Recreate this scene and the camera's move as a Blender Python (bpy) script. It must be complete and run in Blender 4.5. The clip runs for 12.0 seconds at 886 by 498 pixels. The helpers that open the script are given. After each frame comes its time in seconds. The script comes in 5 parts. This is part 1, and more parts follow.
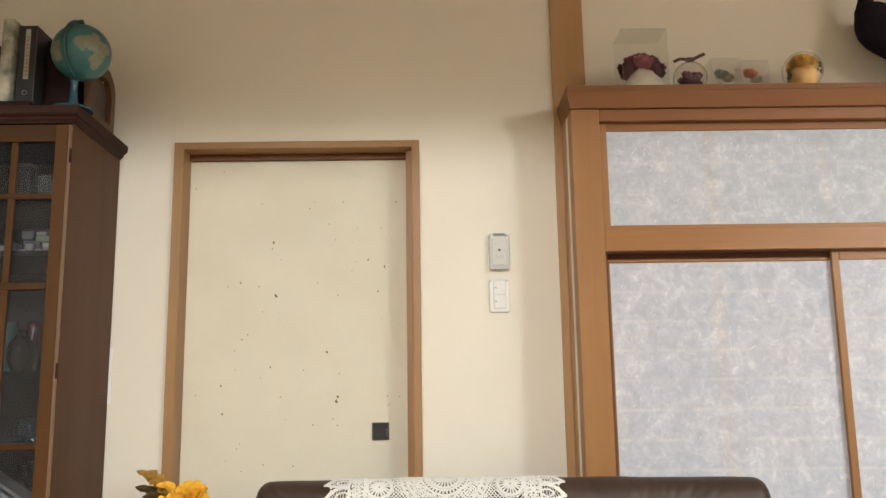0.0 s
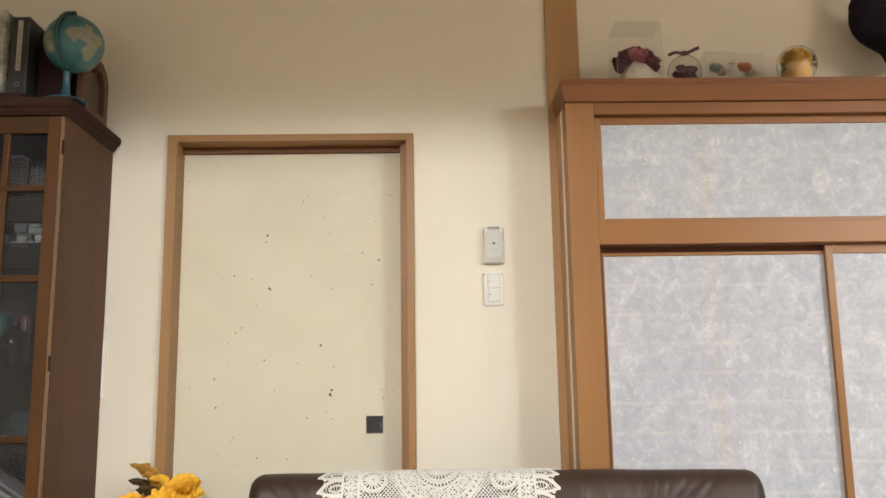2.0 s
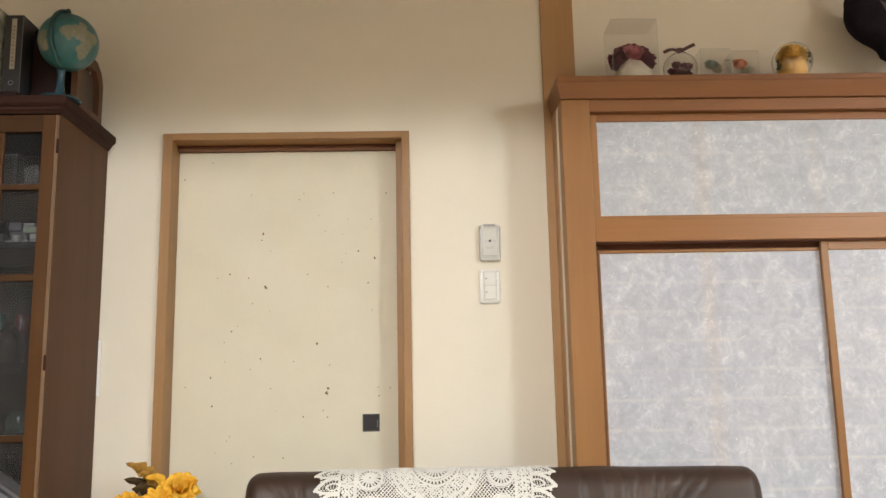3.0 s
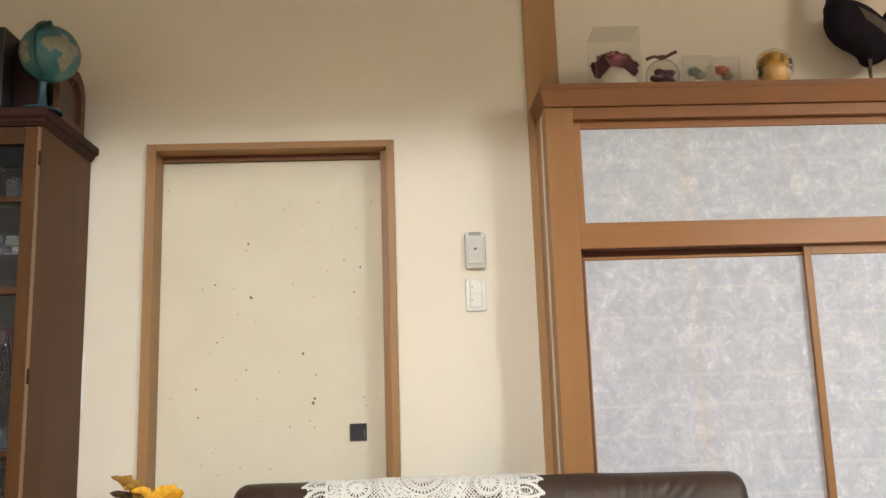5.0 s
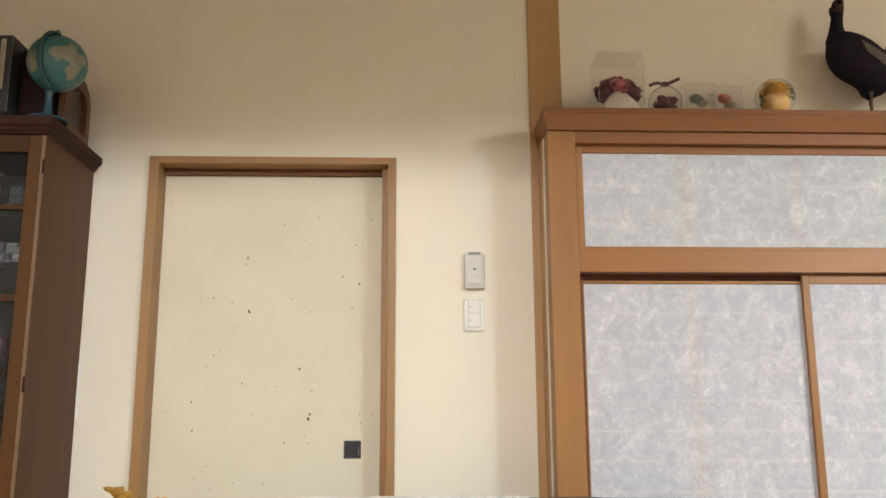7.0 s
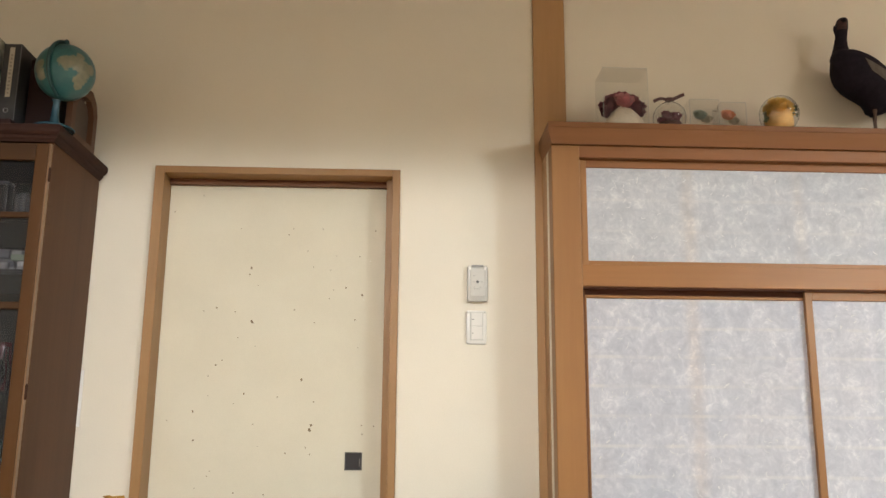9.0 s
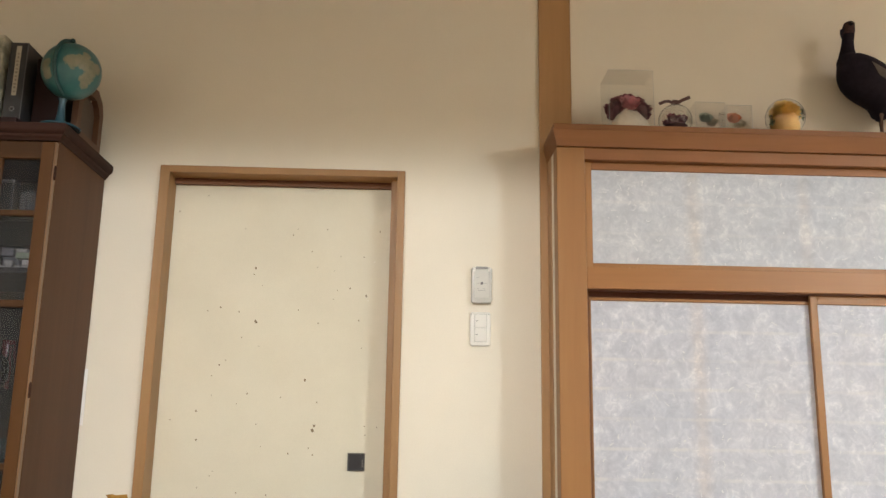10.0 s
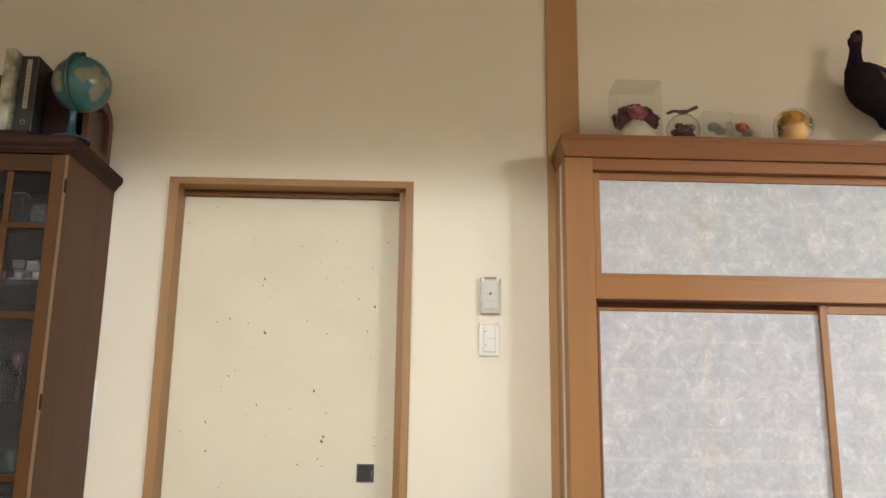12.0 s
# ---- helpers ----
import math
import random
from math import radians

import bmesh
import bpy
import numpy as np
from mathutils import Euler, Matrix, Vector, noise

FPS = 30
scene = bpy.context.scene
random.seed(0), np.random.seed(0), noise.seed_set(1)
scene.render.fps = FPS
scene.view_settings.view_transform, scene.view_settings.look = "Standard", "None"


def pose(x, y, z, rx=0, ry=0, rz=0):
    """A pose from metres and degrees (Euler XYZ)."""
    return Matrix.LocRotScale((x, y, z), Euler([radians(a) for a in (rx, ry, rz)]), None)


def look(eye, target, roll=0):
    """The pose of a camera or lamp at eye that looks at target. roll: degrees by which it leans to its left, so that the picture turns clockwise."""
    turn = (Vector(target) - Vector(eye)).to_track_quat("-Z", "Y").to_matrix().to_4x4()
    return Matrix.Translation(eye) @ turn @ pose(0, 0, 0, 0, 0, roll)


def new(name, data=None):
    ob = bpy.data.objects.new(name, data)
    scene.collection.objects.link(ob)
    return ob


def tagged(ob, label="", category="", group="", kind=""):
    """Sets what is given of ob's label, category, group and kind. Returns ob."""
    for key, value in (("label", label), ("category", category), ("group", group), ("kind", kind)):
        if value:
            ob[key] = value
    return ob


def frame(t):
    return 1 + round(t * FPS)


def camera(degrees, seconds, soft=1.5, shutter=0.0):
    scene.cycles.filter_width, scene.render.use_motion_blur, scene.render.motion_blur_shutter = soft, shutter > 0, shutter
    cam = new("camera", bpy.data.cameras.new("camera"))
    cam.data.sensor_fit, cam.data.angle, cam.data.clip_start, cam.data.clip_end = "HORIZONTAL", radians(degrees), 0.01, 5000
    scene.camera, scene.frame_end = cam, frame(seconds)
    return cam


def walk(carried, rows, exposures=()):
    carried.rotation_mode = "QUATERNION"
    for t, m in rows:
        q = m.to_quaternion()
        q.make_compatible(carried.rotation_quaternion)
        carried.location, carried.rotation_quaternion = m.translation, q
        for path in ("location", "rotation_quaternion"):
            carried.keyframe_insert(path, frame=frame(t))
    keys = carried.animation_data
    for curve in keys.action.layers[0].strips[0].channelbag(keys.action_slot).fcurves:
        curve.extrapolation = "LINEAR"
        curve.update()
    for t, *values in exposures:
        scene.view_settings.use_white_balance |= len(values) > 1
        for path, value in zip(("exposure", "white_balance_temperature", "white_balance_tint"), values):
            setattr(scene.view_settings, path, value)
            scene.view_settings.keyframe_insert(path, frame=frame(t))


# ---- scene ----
# camera: held by a seated hand, it turns and drifts by a centimetre
cam = camera(53.95, 12.0)
EYE = 0.955
ROWS = [  # seconds, pitch, lean, yaw, drift of the hand in x, y, z
    (0, 10.245, -0.880, -0.706, 0.0032, 0.0000, 0.0050),
    (0.5, 10.193, -0.699, -0.806, 0.0008, 0.0014, 0.0022),
    (1, 10.280, -0.630, -0.930, -0.0000, 0.0042, 0.0017),
    (1.5, 10.246, -0.727, -1.048, 0.0007, 0.0041, -0.0037),
    (2, 9.995, -0.873, -1.091, 0.0029, 0.0049, -0.0045),
    (2.5, 9.874, -0.985, -1.174, 0.0035, 0.0077, -0.0067),
    (4.5, 9.921, -1.586, -2.073, 0.0079, 0.0061, 0.0006),
    (5, 10.304, -1.823, -2.194, 0.0098, 0.0059, -0.0008),
    (5.5, 10.533, -1.727, -2.086, 0.0112, 0.0055, -0.0001),
    (6, 10.813, -1.259, -2.270, 0.0077, 0.0022, 0.0008),
    (6.5, 11.070, -0.693, -2.409, 0.0043, 0.0014, 0.0008),
    (7, 11.514, -0.257, -2.382, 0.0026, -0.0002, 0.0007),
    (9, 12.291, 0.439, -2.243, -0.0021, -0.0057, 0.0017),
    (9.5, 12.459, 0.751, -2.069, -0.0029, -0.0050, 0.0011),
    (10, 12.416, 0.900, -1.955, -0.0024, -0.0029, 0.0001),
    (10.5, 12.640, 0.825, -2.017, -0.0022, -0.0035, 0.0039),
    (11, 12.874, 0.837, -1.873, -0.0056, -0.0071, 0.0057),
    (11.5, 13.160, 0.919, -1.612, -0.0094, -0.0079, 0.0060),
    (12, 12.961, 0.799, -1.529, -0.0102, -0.0077, 0.0062),
]


def held(pitch, lean, yaw, dx, dy, dz):
    eye = Vector((dx, dy, EYE + dz))
    p, q = radians(pitch), radians(yaw)
    return look(eye, eye + Vector((-math.sin(q) * math.cos(p), math.cos(q) * math.cos(p), math.sin(p))), lean)


walk(cam, [(t, held(*row)) for t, *row in ROWS])

# ---- world, lamp, exposure ----
WALL_Y = 2.90          # face of the far wall
# place, light, colour, half length and half breadth of the ceiling lamps: two beyond the added hanging wall, a weak one
# on this side that lights the upper wall
LAMPS = (
    ((3.40, -0.80, 2.40), 340.0, (0.883, 1.0, 1.035), 0.35, 0.15),
    ((-0.70, -0.90, 2.47), 352.0, (1.00, 0.99, 0.985), 0.28, 0.14),
    ((2.80, 0.95, 2.58), 64.0, (1.12, 1.0, 0.93), 0.17, 0.17),
)
scene.view_settings.exposure = 0.0
world = bpy.data.worlds.new("night")
scene.world = world
world.use_nodes = True
world.node_tree.nodes["Background"].inputs[0].default_value = (0.02, 0.025, 0.035, 1)
world.node_tree.nodes["Background"].inputs[1].default_value = 0.3


# ---- mesh helpers ----
def thing(name, label, category, at=(0, 0, 0), group="", kind=""):
    ob = new(name)
    ob.location = at
    ob.empty_display_size = 0.05
    return tagged(ob, label, category, group, kind)


def mesh_of(name, bm, material, smooth=False):
    me = bpy.data.meshes.new(name)
    bmesh.ops.recalc_face_normals(bm, faces=bm.faces[:])
    bm.to_mesh(me)
    bm.free()
    for m in (material if isinstance(material, (list, tuple)) else [material]):
        me.materials.append(m)
    if smooth:
        for p in me.polygons:
            p.use_smooth = True
        me.set_sharp_from_angle(angle=radians(38))
    return me


def part(name, bm, material, parent, label="", smooth=False):
    ob = new(name, mesh_of(name, bm, material, smooth))
    ob.parent = parent
    if parent.type == "EMPTY":
        ob.matrix_parent_inverse = Matrix.Translation(-parent.location)
    if label:
        ob["label"] = label
    return ob


def solo(name, bm, material, label, category, kind="", group="", smooth=False):
    ob = new(name, mesh_of(name, bm, material, smooth))
    return tagged(ob, label, category, group, kind)


def box(bm, x0, x1, y0, y1, z0, z1, bevel=0.0, segments=2, mat=0):
    m = Matrix.LocRotScale(((x0 + x1) / 2, (y0 + y1) / 2, (z0 + z1) / 2), None, (abs(x1 - x0), abs(y1 - y0), abs(z1 - z0)))
    made = bmesh.ops.create_cube(bm, size=1, matrix=m)["verts"]
    faces = list({f for v in made for f in v.link_faces})
    for f in faces:
        f.material_index = mat
    if bevel > 0:
        edges = list({e for v in made for e in v.link_edges})
        bmesh.ops.bevel(bm, geom=edges, offset=bevel, segments=segments, profile=0.5, affect="EDGES", clamp_overlap=True)
    return bm


def boxed(*args, **kw):
    return box(bmesh.new(), *args, **kw)


def plate(x0, x1, y0, y1, z0, z1, r, edge=0.002):
    """An upright plate with rounded corners and a softened front edge; y0 is its front."""
    bm = bmesh.new()
    rings = []
    for y, inset in ((y1, 0.0), (y0 + edge, 0.0), (y0 + edge * 0.35, edge * 0.4), (y0, edge * 1.2)):
        ring = []
        for cx, cz, a0 in ((x1 - r, z1 - r, 0), (x0 + r, z1 - r, 90), (x0 + r, z0 + r, 180), (x1 - r, z0 + r, 270)):
            for k in range(6):
                a = radians(a0 + 90 * k / 5)
                ring.append(bm.verts.new((cx + (r - inset) * math.cos(a), y, cz + (r - inset) * math.sin(a))))
        rings.append(ring)
    n = len(rings[0])
    for p, q in zip(rings, rings[1:]):
        for k in range(n):
            bm.faces.new((p[k], p[(k + 1) % n], q[(k + 1) % n], q[k]))
    bm.faces.new(rings[-1])
    bm.faces.new(rings[0])
    return bm


def lathe(bm, profile, centre, seg=32, cap=False, squash=1.0, turn=None):
    rings = []
    for r, z in profile:
        ring = []
        for k in range(seg):
            a = 2 * math.pi * k / seg
            v = Vector((r * math.cos(a), squash * r * math.sin(a), z))
            if turn:
                v = turn @ v
            ring.append(bm.verts.new(v + Vector(centre)))
        rings.append(ring)
    for a, b in zip(rings, rings[1:]):
        for k in range(seg):
            bm.faces.new((a[k], a[(k + 1) % seg], b[(k + 1) % seg], b[k]))
    if cap:
        bm.faces.new(rings[0])
        bm.faces.new(rings[-1])
    return bm


def tube(bm, points, radii, seg=8, flat=1.0):
    """A tapered tube along points; flat squashes it across y."""
    rings = []
    n = len(points)
    for i, p in enumerate(points):
        d = (Vector(points[min(i + 1, n - 1)]) - Vector(points[max(i - 1, 0)])).normalized()
        side = d.cross(Vector((0, 1, 0)))
        if side.length < 1e-4:
            side = Vector((1, 0, 0))
        side.normalize()
        other = d.cross(side).normalized()
        r = radii[i] if isinstance(radii, (list, tuple)) else radii
        rings.append([bm.verts.new(Vector(p) + side * r * math.cos(2 * math.pi * k / seg) + other * r * flat * math.sin(2 * math.pi * k / seg)) for k in range(seg)])
    for a, b in zip(rings, rings[1:]):
        for k in range(seg):
            bm.faces.new((a[k], a[(k + 1) % seg], b[(k + 1) % seg], b[k]))
    bm.faces.new(rings[0])
    bm.faces.new(rings[-1])
    return bm


def ball(bm, centre, r, seg=20, rings=12, squash=1.0):
    m = Matrix.LocRotScale(centre, None, (r, r, r * squash))
    bmesh.ops.create_uvsphere(bm, u_segments=seg, v_segments=rings, radius=1, matrix=m)
    return bm


# ---- materials ----
def material(name, base=(0.5, 0.5, 0.5), rough=0.5, metal=0.0, spec=0.5):
    m = bpy.data.materials.new(name)
    m.use_nodes = True
    b = m.node_tree.nodes["Principled BSDF"]
    b.inputs["Base Color"].default_value = (*base, 1)
    b.inputs["Roughness"].default_value = rough
    b.inputs["Metallic"].default_value = metal
    b.inputs["Specular IOR Level"].default_value = spec
    return m, m.node_tree.nodes, m.node_tree.links, b


def coords(nodes, links, scale=(1, 1, 1), turn=(0, 0, 0)):
    tc = nodes.new("ShaderNodeTexCoord")
    mp = nodes.new("ShaderNodeMapping")
    mp.inputs["Scale"].default_value = scale
    mp.inputs["Rotation"].default_value = turn
    links.new(tc.outputs["Object"], mp.inputs["Vector"])
    return mp.outputs["Vector"]


def noise_of(nodes, links, vec, scale, detail=4, rough=0.55, distort=0.0):
    n = nodes.new("ShaderNodeTexNoise")
    n.inputs["Scale"].default_value = scale
    n.inputs["Detail"].default_value = detail
    n.inputs["Roughness"].default_value = rough
    n.inputs["Distortion"].default_value = distort
    links.new(vec, n.inputs["Vector"])
    return n.outputs["Fac"]


def ramp(nodes, links, fac, stops):
    r = nodes.new("ShaderNodeValToRGB")
    e = r.color_ramp.elements
    while len(e) < len(stops):
        e.new(0.5)
    for k, (p, c) in enumerate(stops):
        e[k].position = p
        e[k].color = (*c, 1)
    links.new(fac, r.inputs["Fac"])
    return r.outputs["Color"]


def blend(nodes, links, kind, fac, a, b):
    m = nodes.new("ShaderNodeMix")
    m.data_type = "RGBA"
    m.blend_type = kind
    if isinstance(fac, float):
        m.inputs[0].default_value = fac
    else:
        links.new(fac, m.inputs[0])
    for s, v in ((m.inputs[6], a), (m.inputs[7], b)):
        if isinstance(v, tuple):
            s.default_value = (*v, 1)
        else:
            links.new(v, s)
    return m.outputs[2]


def bump(nodes, links, b, height, strength, distance):
    n = nodes.new("ShaderNodeBump")
    n.inputs["Strength"].default_value = strength
    n.inputs["Distance"].default_value = distance
    links.new(height, n.inputs["Height"])
    links.new(n.outputs["Normal"], b.inputs["Normal"])


def wood(name, light, dark, axis, rough=0.45, spec=0.4, fine=1.0):
    """Straight-grained wood; axis is the way of the grain."""
    m, n, l, b = material(name, light, rough, 0, spec)
    sc = [34.0 * fine] * 3
    sc["xyz".index(axis)] = 1.1
    v = coords(n, l, tuple(sc))
    broad = noise_of(n, l, v, 0.55, 3, 0.5, 0.6)
    sc2 = [150.0 * fine] * 3
    sc2["xyz".index(axis)] = 4.0
    v2 = coords(n, l, tuple(sc2))
    pores = noise_of(n, l, v2, 1.0, 4, 0.6)
    mid = tuple((p + q) / 2 for p, q in zip(light, dark))
    c1 = ramp(n, l, broad, [(0.25, dark), (0.45, mid), (0.72, light)])
    c2 = ramp(n, l, pores, [(0.3, (0.80, 0.78, 0.76)), (0.6, (1, 1, 1))])
    info = n.new("ShaderNodeObjectInfo")
    tone = ramp(n, l, info.outputs["Random"], [(0.0, (0.90, 0.90, 0.90)), (1.0, (1.06, 1.05, 1.04))])
    c = blend(n, l, "MULTIPLY", 0.28, c1, c2)
    c = blend(n, l, "MULTIPLY", 1.0, c, tone)
    l.new(c, b.inputs["Base Color"])
    bump(n, l, b, pores, 0.12, 0.001)
    return m


def mottled(name, a, b_col, scale, rough=0.7, fine=None, bump_strength=0.1, spec=0.3):
    m, n, l, b = material(name, a, rough, 0, spec)
    v = coords(n, l)
    big = noise_of(n, l, v, scale, 5, 0.6)
    small = noise_of(n, l, v, fine or scale * 22, 3, 0.6)
    c = ramp(n, l, big, [(0.35, b_col), (0.68, a)])
    c2 = ramp(n, l, small, [(0.25, (0.9, 0.9, 0.9)), (0.7, (1, 1, 1))])
    l.new(blend(n, l, "MULTIPLY", 0.6, c, c2), b.inputs["Base Color"])
    bump(n, l, b, small, bump_strength, 0.001)
    return m


def clear(name, tint=(1, 1, 1), rough=0.0, ior=1.45):
    m, n, l, b = material(name, tint, rough)
    b.inputs["Transmission Weight"].default_value = 1.0
    b.inputs["IOR"].default_value = ior
    return m


PLASTER = mottled("cream_wallpaper", (0.793, 0.736, 0.622), (0.762, 0.702, 0.587), 1.6, 0.85, 260, 0.25, 0.2)
CEILING = mottled("ceiling_board", (0.56, 0.480, 0.385), (0.50, 0.420, 0.335), 2.0, 0.8)
FLOOR = wood("floor_wood", (0.27, 0.19, 0.12), (0.20, 0.14, 0.085), "x", 0.4)
OTHER_WALL = mottled("far_wall_paper", (0.53, 0.49, 0.415), (0.49, 0.45, 0.38), 1.4, 0.85, 200, 0.2, 0.2)
FRAME_X = wood("frame_wood_level", (0.306, 0.1375, 0.0435), (0.265, 0.116, 0.0355), "x", 0.42, 0.3, 0.6)
FRAME_Z = wood("frame_wood_upright", (0.310, 0.148, 0.051), (0.268, 0.124, 0.041), "z", 0.42, 0.35, 0.45)
CORNICE = wood("cornice_wood", (0.248, 0.1065, 0.041), (0.213, 0.089, 0.0335), "x", 0.5, 0.22, 0.7)
DOORFRAME_X = wood("door_wood_level", (0.355, 0.192, 0.075), (0.3, 0.16, 0.06), "x", 0.45)
DOORFRAME_Z = wood("door_wood_upright", (0.355, 0.192, 0.075), (0.3, 0.16, 0.06), "z", 0.45)
DARK_Z = wood("cabinet_side_wood", (0.102, 0.0442, 0.0198), (0.076, 0.0318, 0.0137), "z", 0.55, 0.25, 0.7)
DARK_X = wood("cabinet_crown_wood", (0.040, 0.017, 0.0115), (0.028, 0.0115, 0.0078), "x", 0.6, 0.12)
HONEY_Z = wood("cabinet_door_upright", (0.080, 0.0320, 0.0070), (0.058, 0.0228, 0.0048), "z", 0.5, 0.2, 0.6)
PILLAR = wood("pillar_wood", (0.43, 0.252, 0.115), (0.39, 0.225, 0.10), "z", 0.45, 0.4, 0.6)
HONEY_X = wood("cabinet_door_level", (0.052, 0.0210, 0.005), (0.038, 0.0155, 0.0036), "x", 0.5, 0.2)
# near-black: the shade inside the cabinet is put into this colour
SHADED_INSIDE = wood("shaded_cabinet_inside", (0.013, 0.010, 0.010), (0.009, 0.007, 0.007), "z", 0.6)
EDGE_HIGHLIGHT = wood("door_edge_highlight", (0.22, 0.125, 0.065), (0.16, 0.088, 0.044), "z", 0.3)
FUSUMA = mottled("door_paper", (0.711, 0.662, 0.530), (0.676, 0.625, 0.495), 4.0, 0.8, 420, 0.12, 0.25)
FLECK_WHITE = mottled("mica_fleck", (0.93, 0.92, 0.88), (0.85, 0.84, 0.80), 60, 0.3)
FLECK = mottled("bark_fleck", (0.26, 0.195, 0.11), (0.17, 0.12, 0.068), 60, 0.8)
FLECK_PALE = mottled("pale_fleck", (0.42, 0.36, 0.25), (0.34, 0.29, 0.20), 60, 0.8)
PULL, *_ = material("pull_black", (0.035, 0.033, 0.036), 0.32, 0.6)
PULL_GLINT, *_ = material("pull_edge_glint", (0.20, 0.19, 0.18), 0.28, 0.7)
PULL_RIM, *_ = material("pull_rim", (0.11, 0.105, 0.10), 0.30, 0.7)
LEATHER, n_, l_, b_ = material("brown_leather", (0.055, 0.034, 0.024), 0.46, 0, 0.32)
v_ = coords(n_, l_)
vor = n_.new("ShaderNodeTexVoronoi")
vor.inputs["Scale"].default_value = 260
l_.new(v_, vor.inputs["Vector"])
big_ = noise_of(n_, l_, v_, 9, 4, 0.6)
l_.new(ramp(n_, l_, big_, [(0.3, (0.034, 0.0195, 0.0135)), (0.7, (0.047, 0.0275, 0.0190))]), b_.inputs["Base Color"])
bump(n_, l_, b_, vor.outputs["Distance"], 0.25, 0.0008)
LACE = mottled("cotton_lace", (0.76, 0.75, 0.705), (0.69, 0.68, 0.635), 40, 0.85, 500, 0.3, 0.2)
SWITCH = mottled("switch_plastic", (0.78, 0.76, 0.71), (0.76, 0.74, 0.69), 8, 0.28, 300, 0.02, 0.5)
SWITCH_GREY = mottled("timer_cover_plastic", (0.56, 0.55, 0.51), (0.52, 0.51, 0.47), 12, 0.22, 300, 0.02, 0.5)
FACE_GREY = mottled("control_face", (0.63, 0.62, 0.575), (0.60, 0.59, 0.545), 12, 0.25, 300, 0.02, 0.5)
GLOSSY, *_ = material("glossy_plastic", (0.85, 0.84, 0.80), 0.10, 0, 0.8)
DARK_PLASTIC, *_ = material("dark_plastic", (0.05, 0.05, 0.05), 0.4)
GREY_LINE, *_ = material("grey_print", (0.28, 0.28, 0.27), 0.4)
KNOB, *_ = material("knob_plastic", (0.13, 0.13, 0.13), 0.35)
GLASS = clear("clear_glass", (0.985, 0.99, 0.985))


def thin_clear(name, tint, gloss, haze=0.0):
    """Thin clear sheet: lets light straight through, with a mirror gloss and a pale diffuse share, haze."""
    m, n, l, b = material(name, (0.75, 0.75, 0.73), 0.6)
    t = n.new("ShaderNodeBsdfTransparent")
    t.inputs["Color"].default_value = (*tint, 1)
    first = n.new("ShaderNodeMixShader")
    first.inputs[0].default_value = haze
    l.new(t.outputs[0], first.inputs[1])
    l.new(b.outputs[0], first.inputs[2])
    g = n.new("ShaderNodeBsdfGlossy")
    g.inputs["Roughness"].default_value = 0.02
    second = n.new("ShaderNodeMixShader")
    edge = n.new("ShaderNodeLayerWeight")
    edge.inputs["Blend"].default_value = 0.12
    rim = n.new("ShaderNodeMath")
    rim.operation = "MULTIPLY_ADD"
    l.new(edge.outputs["Facing"], rim.inputs[0])
    rim.inputs[1].default_value = 6 * gloss
    rim.inputs[2].default_value = gloss
    l.new(rim.outputs[0], second.inputs[0])
    l.new(first.outputs[0], second.inputs[1])
    l.new(g.outputs[0], second.inputs[2])
    l.new(second.outputs[0], n["Material Output"].inputs["Surface"])
    return m


ACRYLIC = thin_clear("clear_acrylic", (0.998, 0.998, 0.995), 0.012, 0.018)
TUMBLER = thin_clear("tumbler_glass", (0.96, 0.965, 0.96), 0.05, 0.035)
# dark tint shades the contents; haze lays a reflection-like veil over them
PANE = thin_clear("cabinet_glass", (0.74, 0.75, 0.79), 0.012, 0.012)


BARS = (0.905, 0.923, 1.285, 1.67)   # upright bars of the screens


